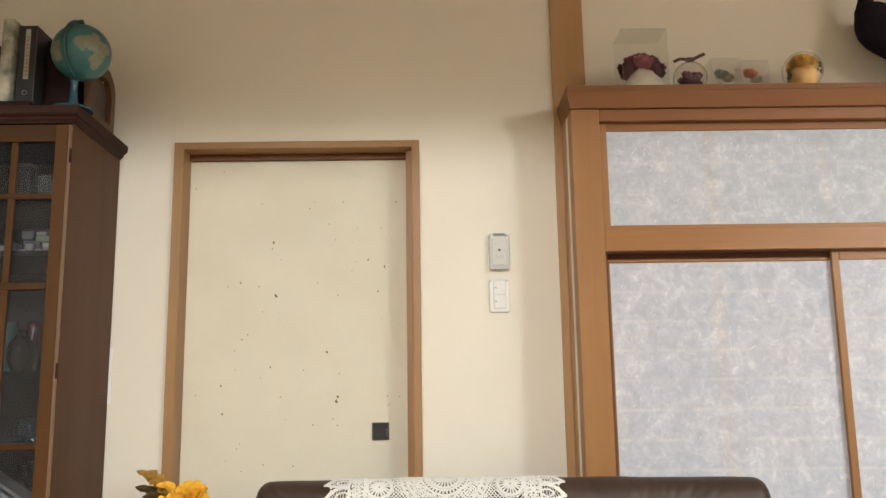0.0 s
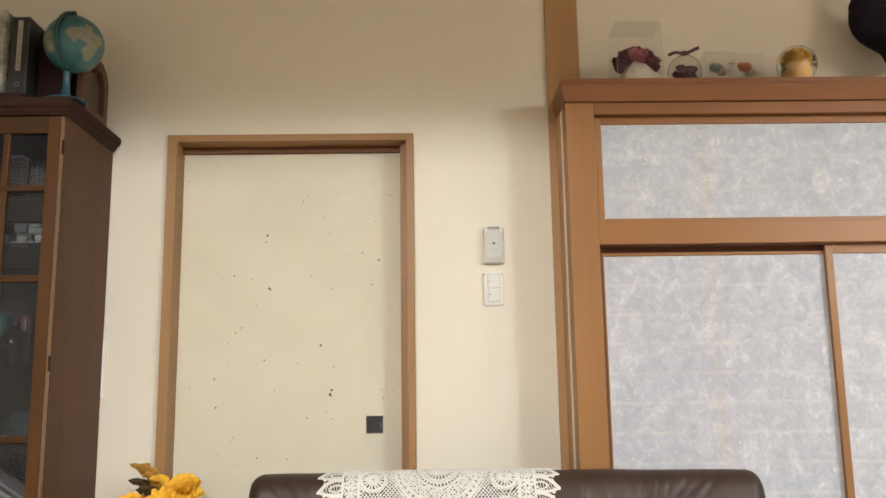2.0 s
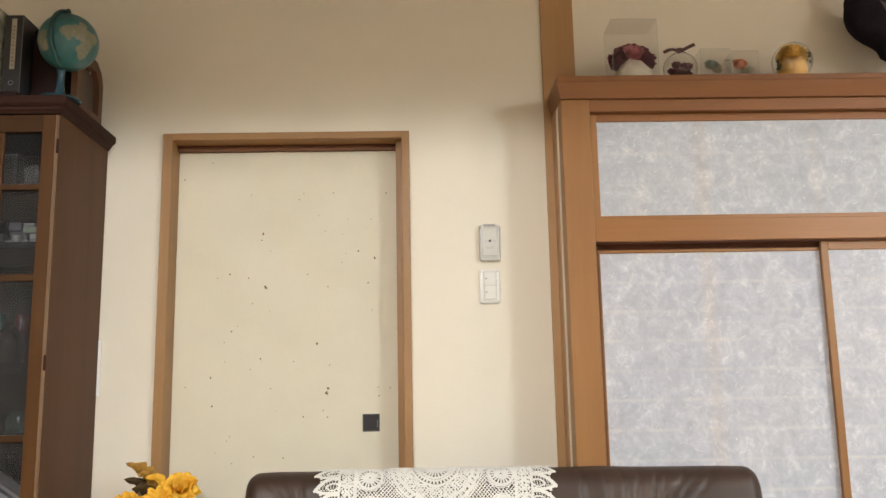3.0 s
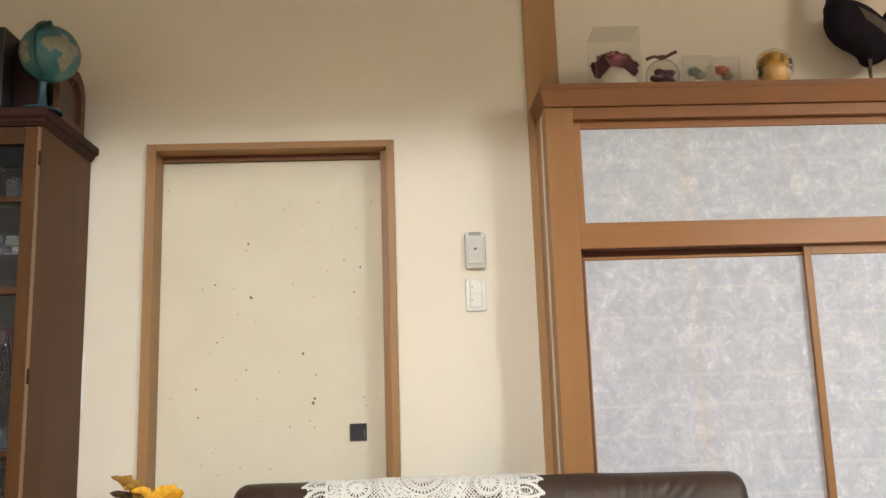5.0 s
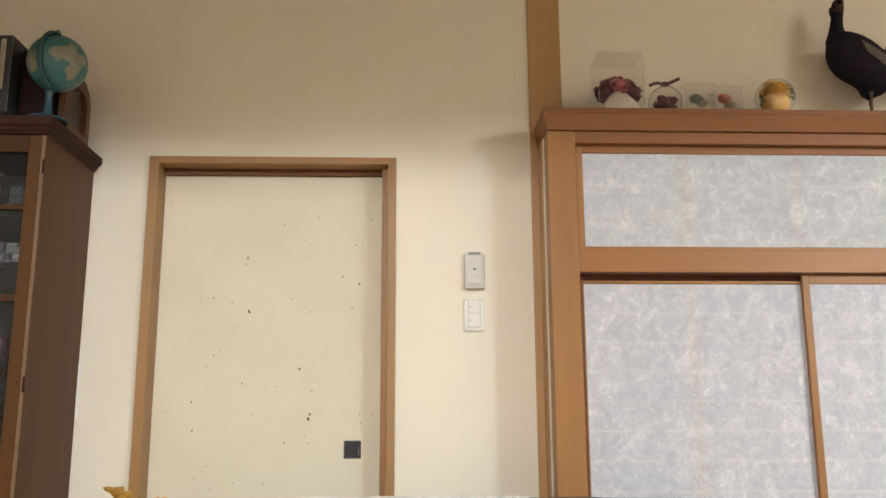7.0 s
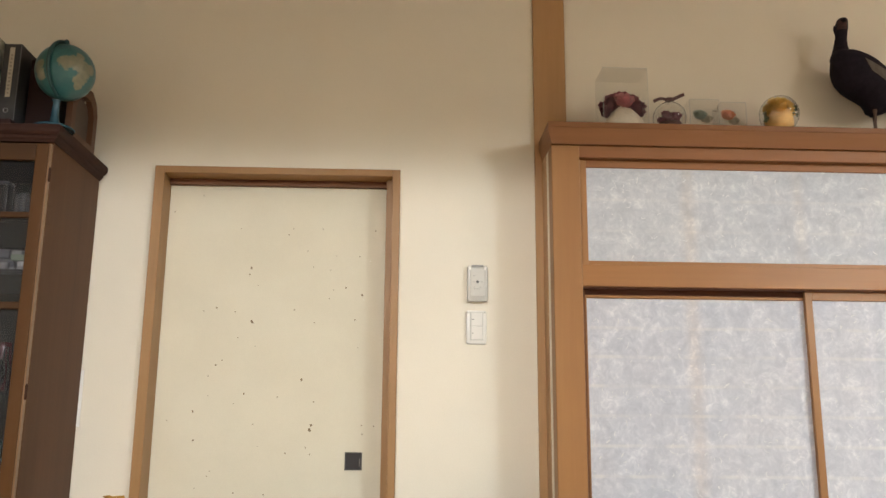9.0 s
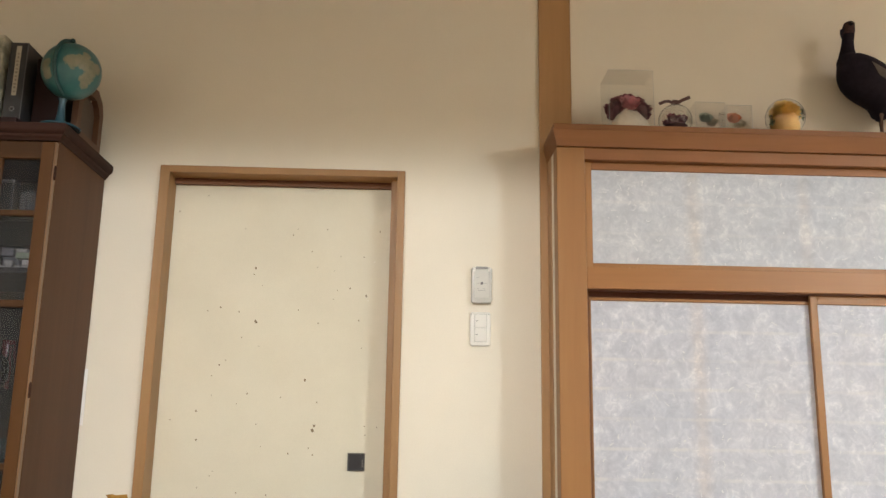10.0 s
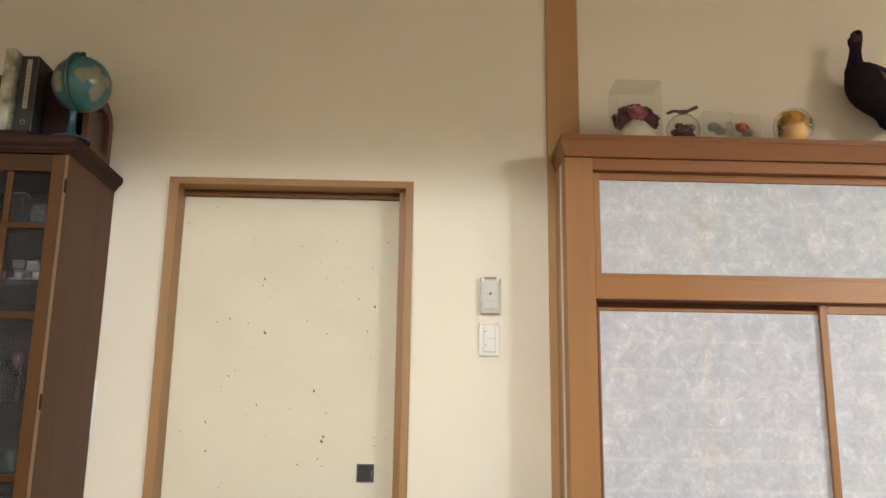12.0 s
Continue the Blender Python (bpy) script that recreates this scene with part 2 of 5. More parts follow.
def paper_material(name, foot, pitch, tint, lines):
    """Long-fibre paper that lets a little light through, glued to bars every pitch metres from foot up; tint multiplies
    its colour, to put shade into the transom's.
    """
    m, n, l, b = material(name, (0.7, 0.72, 0.76), 0.9, 0, 0.15)
    v = coords(n, l)
    soft = noise_of(n, l, v, 15, 5, 0.62, 0.9)
    wisp = noise_of(n, l, v, 42, 4, 0.6, 1.2)
    cl = n.new("ShaderNodeMath")
    cl.operation = "MULTIPLY_ADD"
    cl.inputs[1].default_value = 0.42
    l.new(wisp, cl.inputs[0])
    part_soft = n.new("ShaderNodeMath")
    part_soft.operation = "MULTIPLY"
    part_soft.inputs[1].default_value = 0.60
    l.new(soft, part_soft.inputs[0])
    l.new(part_soft.outputs[0], cl.inputs[2])
    cloud = cl.outputs[0]
    wide = noise_of(n, l, v, 3.2, 3, 0.5)
    c = ramp(n, l, cloud, [(0.36, (0.590, 0.604, 0.665)), (0.49, (0.674, 0.685, 0.745)), (0.57, (0.750, 0.757, 0.812)), (0.66, (0.905, 0.905, 0.94))])
    c2 = ramp(n, l, wide, [(0.3, (0.94, 0.95, 0.97)), (0.7, (1.0, 0.99, 0.985))])
    c = blend(n, l, "MULTIPLY", 1.0, c, c2)
    c = blend(n, l, "MULTIPLY", 1.0, c, tint)
    # warm, uneven bands where the paper is glued to the upright bars behind it
    sep = n.new("ShaderNodeSeparateXYZ")
    l.new(v, sep.inputs[0])
    total = None
    for at in BARS:
        d = n.new("ShaderNodeMath")
        d.operation = "SUBTRACT"
        d.inputs[1].default_value = at
        l.new(sep.outputs["X"], d.inputs[0])
        e = n.new("ShaderNodeMath")
        e.operation = "ABSOLUTE"
        l.new(d.outputs[0], e.inputs[0])
        w = n.new("ShaderNodeMapRange")
        w.inputs["From Min"].default_value = 0.030
        w.inputs["From Max"].default_value = 0.006
        l.new(e.outputs[0], w.inputs["Value"])
        if total is None:
            total = w.outputs[0]
        else:
            add = n.new("ShaderNodeMath")
            l.new(total, add.inputs[0])
            l.new(w.outputs[0], add.inputs[1])
            total = add.outputs[0]
    # the level bars: thin, broken, paler lines
    level = n.new("ShaderNodeMath")
    level.operation = "PINGPONG"
    shift = n.new("ShaderNodeMath")
    shift.inputs[1].default_value = 10 * pitch - foot
    wave = n.new("ShaderNodeMath")
    wave.operation = "MULTIPLY_ADD"
    wave.inputs[1].default_value = 0.006
    l.new(noise_of(n, l, v, 22, 3, 0.6), wave.inputs[0])
    l.new(sep.outputs["Z"], wave.inputs[2])
    l.new(wave.outputs[0], shift.inputs[0])
    l.new(shift.outputs[0], level.inputs[0])
    level.inputs[1].default_value = pitch / 2
    line = n.new("ShaderNodeMapRange")
    line.inputs["From Min"].default_value = 0.0075
    line.inputs["From Max"].default_value = 0.0025
    l.new(level.outputs[0], line.inputs["Value"])
    broken = n.new("ShaderNodeMath")
    broken.operation = "MULTIPLY"
    l.new(line.outputs[0], broken.inputs[0])
    l.new(ramp(n, l, noise_of(n, l, v, 14, 4, 0.6), [(0.40, (0.18 * lines,) * 3), (0.62, (lines,) * 3)]), broken.inputs[1])
    c = blend(n, l, "MIX", broken.outputs[0], c, (0.83, 0.815, 0.81))
    patch = n.new("ShaderNodeMath")
    patch.operation = "MULTIPLY"
    l.new(total, patch.inputs[0])
    l.new(noise_of(n, l, v, 30, 4, 0.6), patch.inputs[1])
    c = blend(n, l, "MULTIPLY", patch.outputs[0], c, (1.015, 0.966, 0.918))
    l.new(c, b.inputs["Base Color"])
    t = n.new("ShaderNodeBsdfTranslucent")
    l.new(c, t.inputs["Color"])
    mix = n.new("ShaderNodeMixShader")
    mix.inputs[0].default_value = 0.30
    l.new(b.outputs[0], mix.inputs[1])
    l.new(t.outputs[0], mix.inputs[2])
    l.new(mix.outputs[0], n["Material Output"].inputs["Surface"])
    return m


# darker than the frame woods: shade in grooves and recesses put into colour
SHADED_LIP = wood("shaded_lip_wood", (0.17, 0.075, 0.036), (0.13, 0.056, 0.026), "x", 0.55, 0.2)
SHADED_TRACK = wood("shaded_track_wood", (0.15, 0.060, 0.035), (0.11, 0.043, 0.025), "x", 0.6, 0.2)
SHADED_JAMB = wood("shaded_jamb_wood", (0.20, 0.085, 0.038), (0.16, 0.066, 0.028), "z", 0.5, 0.2)
LATTICE = wood("lattice_wood", (0.66, 0.52, 0.36), (0.58, 0.45, 0.30), "z", 0.6)
FIBRE = mottled("paper_fibre", (0.90, 0.90, 0.91), (0.76, 0.765, 0.785), 90, 0.85)


# ---- the room ----
def structure(name, bm, mat, label):
    return solo(name, bm, mat, label, name.split("_")[0], "structure")


L, R, B, T = -2.25, 5.20, -3.20, 2.64
structure("floor", boxed(L - 0.1, R + 0.1, B - 0.1, 3.9, -0.08, 0), FLOOR, "brown wooden floor of the living room")
structure("ceiling", boxed(L - 0.1, R + 0.1, B - 0.1, 3.9, T, T + 0.06), CEILING, "plain light brown board ceiling")
structure("wall_west", boxed(L - 0.1, L, B, 3.9, 0, T), OTHER_WALL, "plain cream papered side wall")
structure("wall_east", boxed(R, R + 0.1, B, 3.9, 0, T), OTHER_WALL, "plain cream papered side wall")
structure("wall_south", boxed(L - 0.1, R + 0.1, B - 0.1, B, 0, T), OTHER_WALL, "plain cream papered wall behind the sitting place")
DOOR_L, DOOR_R, DOOR_T = -0.852, -0.063, 1.842   # rough opening
WIN_L, WIN_R, WIN_B, WIN_T = 0.56, 2.19, 0.40, 1.86
bm = bmesh.new()
Y2 = WALL_Y + 0.14
box(bm, L, DOOR_L, WALL_Y, Y2, 0, T)
box(bm, DOOR_R, WIN_L, WALL_Y, Y2, 0, T)
box(bm, WIN_R, R, WALL_Y, Y2, 0, T)
box(bm, DOOR_L, DOOR_R, WALL_Y, Y2, DOOR_T, T)
box(bm, WIN_L, WIN_R, WALL_Y, Y2, WIN_T, T)
box(bm, WIN_L, WIN_R, WALL_Y, Y2, 0, WIN_B)
structure("wall_north", bm, PLASTER, "cream papered wall with a door and a built-out window")
structure("wall_beyond", boxed(L, R, 3.8, 3.9, 0, T), OTHER_WALL, "plain wall of the space beyond the door")

# unseen hanging wall added between the room's halves to shade the far wall's top
structure("wall_hanging", boxed(L, R, 0.34, 0.46, 2.270, T), OTHER_WALL, "unseen cream hanging wall added to shade the far wall")

# pillar on the wall, above and beside the window unit
structure("pillar", boxed(0.430, 0.545, 2.888, WALL_Y + 0.002, 0, T, bevel=0.002), PILLAR, "orange-brown wooden pillar set in the wall")

# ---- door frame and sliding door ----
FL, FR, FT = -0.877, -0.038, 1.865
frame_door = thing("door_frame", "light brown wooden door frame set in the cream wall", "door frame", (-0.457, 2.9, 0), kind="structure")
F1, F2, F3, PANEL = 0.027, 0.021, 0.033, 2.975
part("head", boxed(FL + F3, FR - F1, 2.885, 3.03, FT - 0.024, FT, bevel=0.0015), DOORFRAME_X, frame_door)
part("jamb", boxed(FL, FL + F3, 2.885, 3.03, 0, FT, bevel=0.0015), DOORFRAME_Z, frame_door)
part("jamb", boxed(FR - F1, FR, 2.885, 3.03, 0, FT, bevel=0.0015), DOORFRAME_Z, frame_door)
part("stop", boxed(FR - F1 - F2, FR - F1, 2.925, PANEL + 0.004, 0, FT - 0.024, bevel=0.001), DOORFRAME_Z, frame_door)
# track and lip are coloured dark for the shade under the head
part("track", boxed(FL + F3, FR - F1 - F2, 2.958, PANEL + 0.003, FT - 0.030, FT - 0.024, bevel=0.001), SHADED_TRACK, frame_door, "door track, shade of the recess put into its colour")
part("track_lip", boxed(FL + F3, FR - F1 - F2, 2.958, PANEL + 0.003, FT - 0.045, FT - 0.0305, bevel=0.001), SHADED_LIP, frame_door)
part("sill", boxed(FL + F3, FR - F1, 2.89, 3.03, 0, 0.012), DOORFRAME_X, frame_door)

door = thing("door_1", "closed cream paper sliding door flecked with bark", "sliding door", (-0.457, 2.965, 0), kind="structure")
part("panel", boxed(FL + F3 + 0.001, FR - F1 - 0.001, PANEL, PANEL + 0.025, 0.013, FT - 0.027), FUSUMA, door)
pull = part("pull", boxed(-0.2035, -0.1522, 2.9738, 2.9755, 0.8550, 0.9073), PULL, door, "square black metal finger pull")
for x0, x1, z0, z1 in ((-0.2065, -0.2030, 0.8520, 0.9103), (-0.1527, -0.1492, 0.8520, 0.9103), (-0.2030, -0.1527, 0.8520, 0.8555), (-0.2030, -0.1527, 0.9068, 0.9103)):
    part("rim", boxed(x0, x1, 2.9712, 2.9752, z0, z1, bevel=0.001), PULL_RIM, pull)
# lighter strip painted where the recess's bevel has its highlight
part("bevel_glint", boxed(-0.1582, -0.1564, 2.9728, 2.9740, 0.8640, 0.8890), PULL_GLINT, pull, "pale strip painted for the highlight on the recess edge")
# bark flecks in the paper: across, up, size
FLECKS = [
    (-0.727, 1.784, 2), (-0.424, 1.648, 2), (-0.175, 1.575, 2), (-0.547, 1.528, 3), (-0.552, 1.506, 2), (-0.220, 1.464, 2),
    (-0.163, 1.438, 4), (-0.659, 1.389, 2), (-0.394, 1.385, 2), (-0.536, 1.341, 5), (-0.186, 1.353, 3), (-0.629, 1.210, 2),
    (-0.649, 1.193, 3), (-0.360, 1.148, 3), (-0.550, 1.099, 2), (-0.716, 1.039, 2), (-0.322, 0.997, 4), (-0.327, 0.982, 4),
    (-0.155, 0.997, 2), (-0.113, 0.995, 2), (-0.709, 0.945, 2), (-0.404, 0.905, 2), (-0.568, 0.778, 2), (-0.469, 0.772, 2),
]
FAINT = [
    (-0.823, 1.724), (-0.591, 1.667), (-0.408, 1.670), (-0.306, 1.671), (-0.122, 1.668), (-0.356, 1.591), (-0.256, 1.576), (-0.334, 1.535),
    (-0.275, 1.524), (-0.522, 1.467), (-0.263, 1.456), (-0.276, 1.425), (-0.701, 1.376), (-0.595, 1.375), (-0.324, 1.341), (-0.581, 1.287),
    (-0.521, 1.259), (-0.174, 1.258), (-0.673, 1.157), (-0.669, 1.091), (-0.439, 1.088), (-0.583, 1.065), (-0.317, 1.074), (-0.800, 1.009),
    (-0.515, 0.999), (-0.151, 0.969), (-0.496, 0.926), (-0.338, 0.924), (-0.323, 0.902), (-0.648, 0.845), (-0.657, 0.830), (-0.695, 0.792),
    (-0.640, 0.757),
]
rng = random.Random(4)


def fleck(bm, x, z, size, y=2.9742, mat=0):
    w, h = size * rng.uniform(0.8, 1.2), size * rng.uniform(0.9, 1.7)
    turn = rng.uniform(-0.7, 0.7)
    k = rng.choice((6, 7, 8))
    vs = []
    for i in range(k):
        a = 2 * math.pi * i / k
        q = rng.uniform(0.65, 1.15)
        px, pz = w * q * math.cos(a), h * q * math.sin(a)
        vs.append((x + px * math.cos(turn) - pz * math.sin(turn), z + px * math.sin(turn) + pz * math.cos(turn)))
    front = [bm.verts.new((a, y, c)) for a, c in vs]
    back = [bm.verts.new((a, y + 0.0006, c)) for a, c in vs]
    f = bm.faces.new(front)
    f.material_index = mat
    for i in range(k):
        bm.faces.new((front[i], front[(i + 1) % k], back[(i + 1) % k], back[i])).material_index = mat


bm = bmesh.new()
for x, z, k in FLECKS:
    fleck(bm, x, z, 0.0006 + 0.0010 * k)
for x, z in FAINT:
    fleck(bm, x, z, rng.uniform(0.0018, 0.0026), mat=1)
for i in range(16):
    fleck(bm, rng.uniform(-0.80, -0.10), rng.uniform(0.1, 0.74), rng.uniform(0.0016, 0.0030), mat=i % 2)
for x, z in ((-0.138, 1.559), (-0.157, 1.422)):
    fleck(bm, x, z, 0.0016, mat=2)
tagged(part("bark_flecks", bm, (FLECK, FLECK_PALE, FLECK_WHITE), door, "small brown bark flecks in the paper"), kind="stuff")

# ---- switches ----
def switch_plate(x0, x1, z0, z1):
    s = thing("light_switch", "white plastic double light switch on the cream wall", "light switch", ((x0 + x1) / 2, WALL_Y, z0))
    part("plate", plate(x0, x1, WALL_Y - 0.009, WALL_Y, z0, z1, 0.009, 0.0035), SWITCH, s, smooth=True)
    part("inner_frame", boxed(x0 + 0.014, x1 - 0.012, WALL_Y - 0.0105, WALL_Y - 0.008, z0 + 0.013, z1 - 0.007, bevel=0.0008), FACE_GREY, s)
    # small beads added only to give the plate's corners their highlights
    for x in (x0 + 0.006, x1 - 0.006):
        part("highlight_bead", ball(bmesh.new(), (x, WALL_Y - 0.010, z1 - 0.006), 0.0042, 14, 10), GLOSSY, s, "glossy bead added to catch a corner highlight", smooth=True)
    zm = (z0 + z1) / 2 + 0.003
    for a, b in ((z0 + 0.0155, zm - 0.0008), (zm + 0.0008, z1 - 0.009)):
        r = part("rocker", boxed(x0 + 0.0165, x1 - 0.0145, WALL_Y - 0.0125, WALL_Y - 0.009, a, b, bevel=0.001), SWITCH, s)
        part("mark", boxed(x0 + 0.019, x0 + 0.025, WALL_Y - 0.0129, WALL_Y - 0.0122, (a + b) / 2 - 0.001, (a + b) / 2 + 0.001), DARK_PLASTIC, r)


def control_box(x0, x1, z0, z1):
    s = thing("wall_control", "grey-white fan control with a clear cover above the light switch", "wall control", ((x0 + x1) / 2, WALL_Y, z0))
    part("body", plate(x0, x1, WALL_Y - 0.020, WALL_Y, z0, z1, 0.009, 0.004), SWITCH_GREY, s, smooth=True)
    part("face_plate", boxed(x0 + 0.011, x1 - 0.011, WALL_Y - 0.0225, WALL_Y - 0.019, z0 + 0.016, z1 - 0.012, bevel=0.001), FACE_GREY, s)
    # corner pieces are paler to hold the cover's highlights in their colour
    for x, w in ((x0 + 0.006, 0.007), (x1 - 0.013, 0.007)):
        part("cover_corner", boxed(x, x + w, WALL_Y - 0.0235, WALL_Y - 0.012, z1 - 0.016, z1 - 0.002, bevel=0.002), SWITCH, s, "pale cover corner, a highlight put into its colour")
    # beads added for highlights here too
    for x in (x0 + 0.007, x1 - 0.007):
        part("highlight_bead", ball(bmesh.new(), (x, WALL_Y - 0.021, z1 - 0.007), 0.0042, 14, 10), GLOSSY, s, "glossy bead added to catch a corner highlight", smooth=True)
    part("bottom_lip", boxed(x0 + 0.002, x1 - 0.002, WALL_Y - 0.023, WALL_Y - 0.012, z0 - 0.001, z0 + 0.007, bevel=0.002), SWITCH_GREY, s)
    part("clip", boxed(x0 + 0.015, x1 - 0.015, WALL_Y - 0.023, WALL_Y - 0.012, z1 - 0.0065, z1 + 0.001, bevel=0.0015), GREY_LINE, s)
    xm, zm = (x0 + x1) / 2, (z0 + z1) / 2 + 0.004
    bm = bmesh.new()
    lathe(bm, [(0.0045, 0), (0.0045, 0.005), (0.003, 0.006), (0.0001, 0.006)], (xm, WALL_Y - 0.0222, zm), 14, turn=Matrix.Rotation(radians(90), 3, "X"))
    part("knob", bm, KNOB, s, smooth=True)
    for dx, dz, w in ((-0.013, 0.0, 0.010), (0.013, 0.0, 0.010), (0.0, -0.024, 0.026), (-0.012, 0.021, 0.008), (-0.012, -0.018, 0.006), (0.008, -0.018, 0.008)):
        part("print_bar", boxed(xm + dx - w / 2, xm + dx + w / 2, WALL_Y - 0.0229, WALL_Y - 0.0223, zm + dz - 0.0006, zm + dz + 0.0006), GREY_LINE, s)


switch_plate(0.191, 0.260, 1.265, 1.379)
control_box(0.194, 0.263, 1.409, 1.531)

# ---- built-out window unit with paper screens ----
unit = thing("window_surround", "built-out orange-brown wooden surround of the paper-screened window", "window frame", (1.37, 2.8, 0), kind="structure")
PL, PR = 0.457, 0.550
part("post", boxed(PL, PR, 2.700, 2.765, 0, 1.904, bevel=0.003), FRAME_Z, unit)
part("post", boxed(2.20, 2.293, 2.700, 2.748, 0, 1.899, bevel=0.003), FRAME_Z, unit)
part("side_filler", boxed(PL + 0.001, PR - 0.02, 2.765, 2.810, 0, 1.904), PLASTER, unit, "pale papered strip behind the post")
part("side_board", boxed(PL - 0.001, PR - 0.02, 2.810, 2.8875, 0, 1.904), PILLAR, unit)
part("side_filler", boxed(2.22, 2.289, 2.748, 2.805, 0, 1.899), PLASTER, unit, "pale papered strip behind the post")
part("side_board", boxed(2.22, 2.293, 2.805, 2.891, 0, 1.899, bevel=0.002), FRAME_Z, unit)
part("head_board", boxed(PR, 2.20, 2.704, 2.76, 1.864, 1.904, bevel=0.002), CORNICE, unit)


def sloped_band(x0, y0, z0, x1, y1, z1, right):
    """A band round the front of the unit whose left end and front lean outwards from foot to head; it is notched round the pillar."""
    bm = bmesh.new()
    rings = []
    for x, y, z in ((x0, y0, z0), (x0 + 0.8 * (x1 - x0), y0 + 0.8 * (y1 - y0), z0 + 0.70 * (z1 - z0)), (x1, y1, z0 + 0.93 * (z1 - z0)), (x1 + 0.0015, y1 + 0.0015, z1)):
        rings.append([bm.verts.new(p) for p in ((x, y, z), (right, y, z), (right, 2.899, z), (0.546, 2.899, z), (0.546, 2.8875, z), (x, 2.8875, z))])
    for a, b in zip(rings, rings[1:]):
        for k in range(6):
            bm.faces.new((a[k], a[(k + 1) % 6], b[(k + 1) % 6], b[k]))
    bm.faces.new(rings[0])
    bm.faces.new(rings[-1])
    return bm


part("cornice", sloped_band(0.457, 2.690, 1.904, 0.443, 2.672, 1.958, 2.297), CORNICE, unit)
part("ledge", sloped_band(0.445, 2.675, 1.959, 0.444, 2.674, 1.9757, 2.306), CORNICE, unit, "wooden ledge that carries ornaments")
part("transom_rail", boxed(PR, 2.20, 2.702, 2.80, 1.434, 1.505, bevel=0.002), FRAME_X, unit)
part("sill_rail", boxed(PR, 2.20, 2.702, 2.80, 0.36, 0.42, bevel=0.002), FRAME_X, unit)
part("apron", boxed(PR, 2.20, 2.72, 2.75, 0, 0.36), FRAME_X, unit)
part("window_pane", boxed(WIN_L, WIN_R, 2.975, 2.981, WIN_B, WIN_T), GLASS, unit, "dark night window glass behind the screens")


def screen(name, label, x0, x1, z0, z1, y, stile, rail_b, rail_t, cols, rows, seed, rail_mat=None, tint=(1, 1, 1), lines=0.55):
    """A sliding or fixed paper screen: frame, paper, lattice behind, fibres."""
    s = thing(name, label, "paper screen", ((x0 + x1) / 2, y, z0), kind="structure")
    sl, sr = stile
    part("stile", boxed(x0, x0 + sl, y, y + 0.014, z0, z1, bevel=0.0015), FRAME_Z, s)
    part("stile", boxed(x1 - sr, x1, y, y + 0.014, z0, z1, bevel=0.0015), FRAME_Z, s)
    part("rail", boxed(x0 + sl, x1 - sr, y, y + 0.0135, z0, z0 + rail_b, bevel=0.0015), FRAME_X, s)
    part("rail", boxed(x0 + sl, x1 - sr, y, y + 0.0135, z1 - rail_t, z1, bevel=0.0015), rail_mat or FRAME_X, s)
    a, b, c, d = x0 + sl, x1 - sr, z0 + rail_b, z1 - rail_t
    yp = y + 0.006
    bm = bmesh.new()
    nx, nz = 24, 30
    g = [[bm.verts.new((a - 0.003 + (b - a + 0.006) * i / nx, yp + 0.0009 * noise.noise(Vector((i * 0.7, k * 0.7, seed))), c - 0.003 + (d - c + 0.006) * k / nz)) for i in range(nx + 1)] for k in range(nz + 1)]
    for k in range(nz):
        for i in range(nx):
            bm.faces.new((g[k][i], g[k][i + 1], g[k + 1][i + 1], g[k + 1][i]))
    sheet = part("paper", bm, paper_material("fibre_paper", c, (d - c) / rows, tint, lines), s, "pale blue-grey fibre paper", smooth=True)
    for x in cols:
        part("lattice_bar", boxed(x - 0.006, x + 0.006, yp + 0.0016, yp + 0.010, c, d), LATTICE, s)
    for k in range(1, rows):
        z = c + (d - c) * k / rows
        part("lattice_bar", boxed(a, b, yp + 0.002, yp + 0.009, z - 0.0045, z + 0.0045), LATTICE, s)
    # curled fibres lying on the paper
    r = random.Random(seed)
    verts, faces = [], []
    spots = [(r.uniform(a, b), r.uniform(c, d)) for _ in range(int(60 * (b - a) * (d - c)))]
    for _ in range(int(330 * (b - a) * (d - c))):
        x, z = r.uniform(a, b), r.uniform(c, d)
        if r.random() < 0.40:
            x, z = r.choice(spots)
            x, z = x + r.gauss(0, 0.022), z + r.gauss(0, 0.020)
            if not (a < x < b and c < z < d):
                continue
        ang, curl = r.uniform(0, 6.28), r.gauss(0, 0.38)
        step = r.uniform(0.0016, 0.0036) * (1.5 if r.random() < 0.15 else 1)
        w = r.uniform(0.0007, 0.0017) * (1.5 if r.random() < 0.18 else 1)
        base = len(verts)
        yf = yp - r.uniform(0.0011, 0.0019)
        cnt = r.randint(4, 8)
        for k in range(cnt):
            ww = w * (0.4 if k in (0, cnt - 1) else 1)
            nx_, nz_ = -math.sin(ang) * ww, math.cos(ang) * ww
            verts.append((min(b, max(a, x + nx_)), yf, min(d, max(c, z + nz_))))
            verts.append((min(b, max(a, x - nx_)), yf, min(d, max(c, z - nz_))))
            x, z = x + step * math.cos(ang), z + step * math.sin(ang)
            ang += curl
        faces += [(base + 2 * k, base + 2 * k + 1, base + 2 * k + 3, base + 2 * k + 2) for k in range(cnt - 1)]
    me = bpy.data.meshes.new("fibres")
    me.from_pydata(verts, [], faces)
    me.materials.append(FIBRE)
    fo = new("fibres", me)
    fo.parent, fo.matrix_parent_inverse = s, Matrix.Translation(-s.location)
    tagged(fo, "fine white fibres in the paper", kind="stuff")
    return s


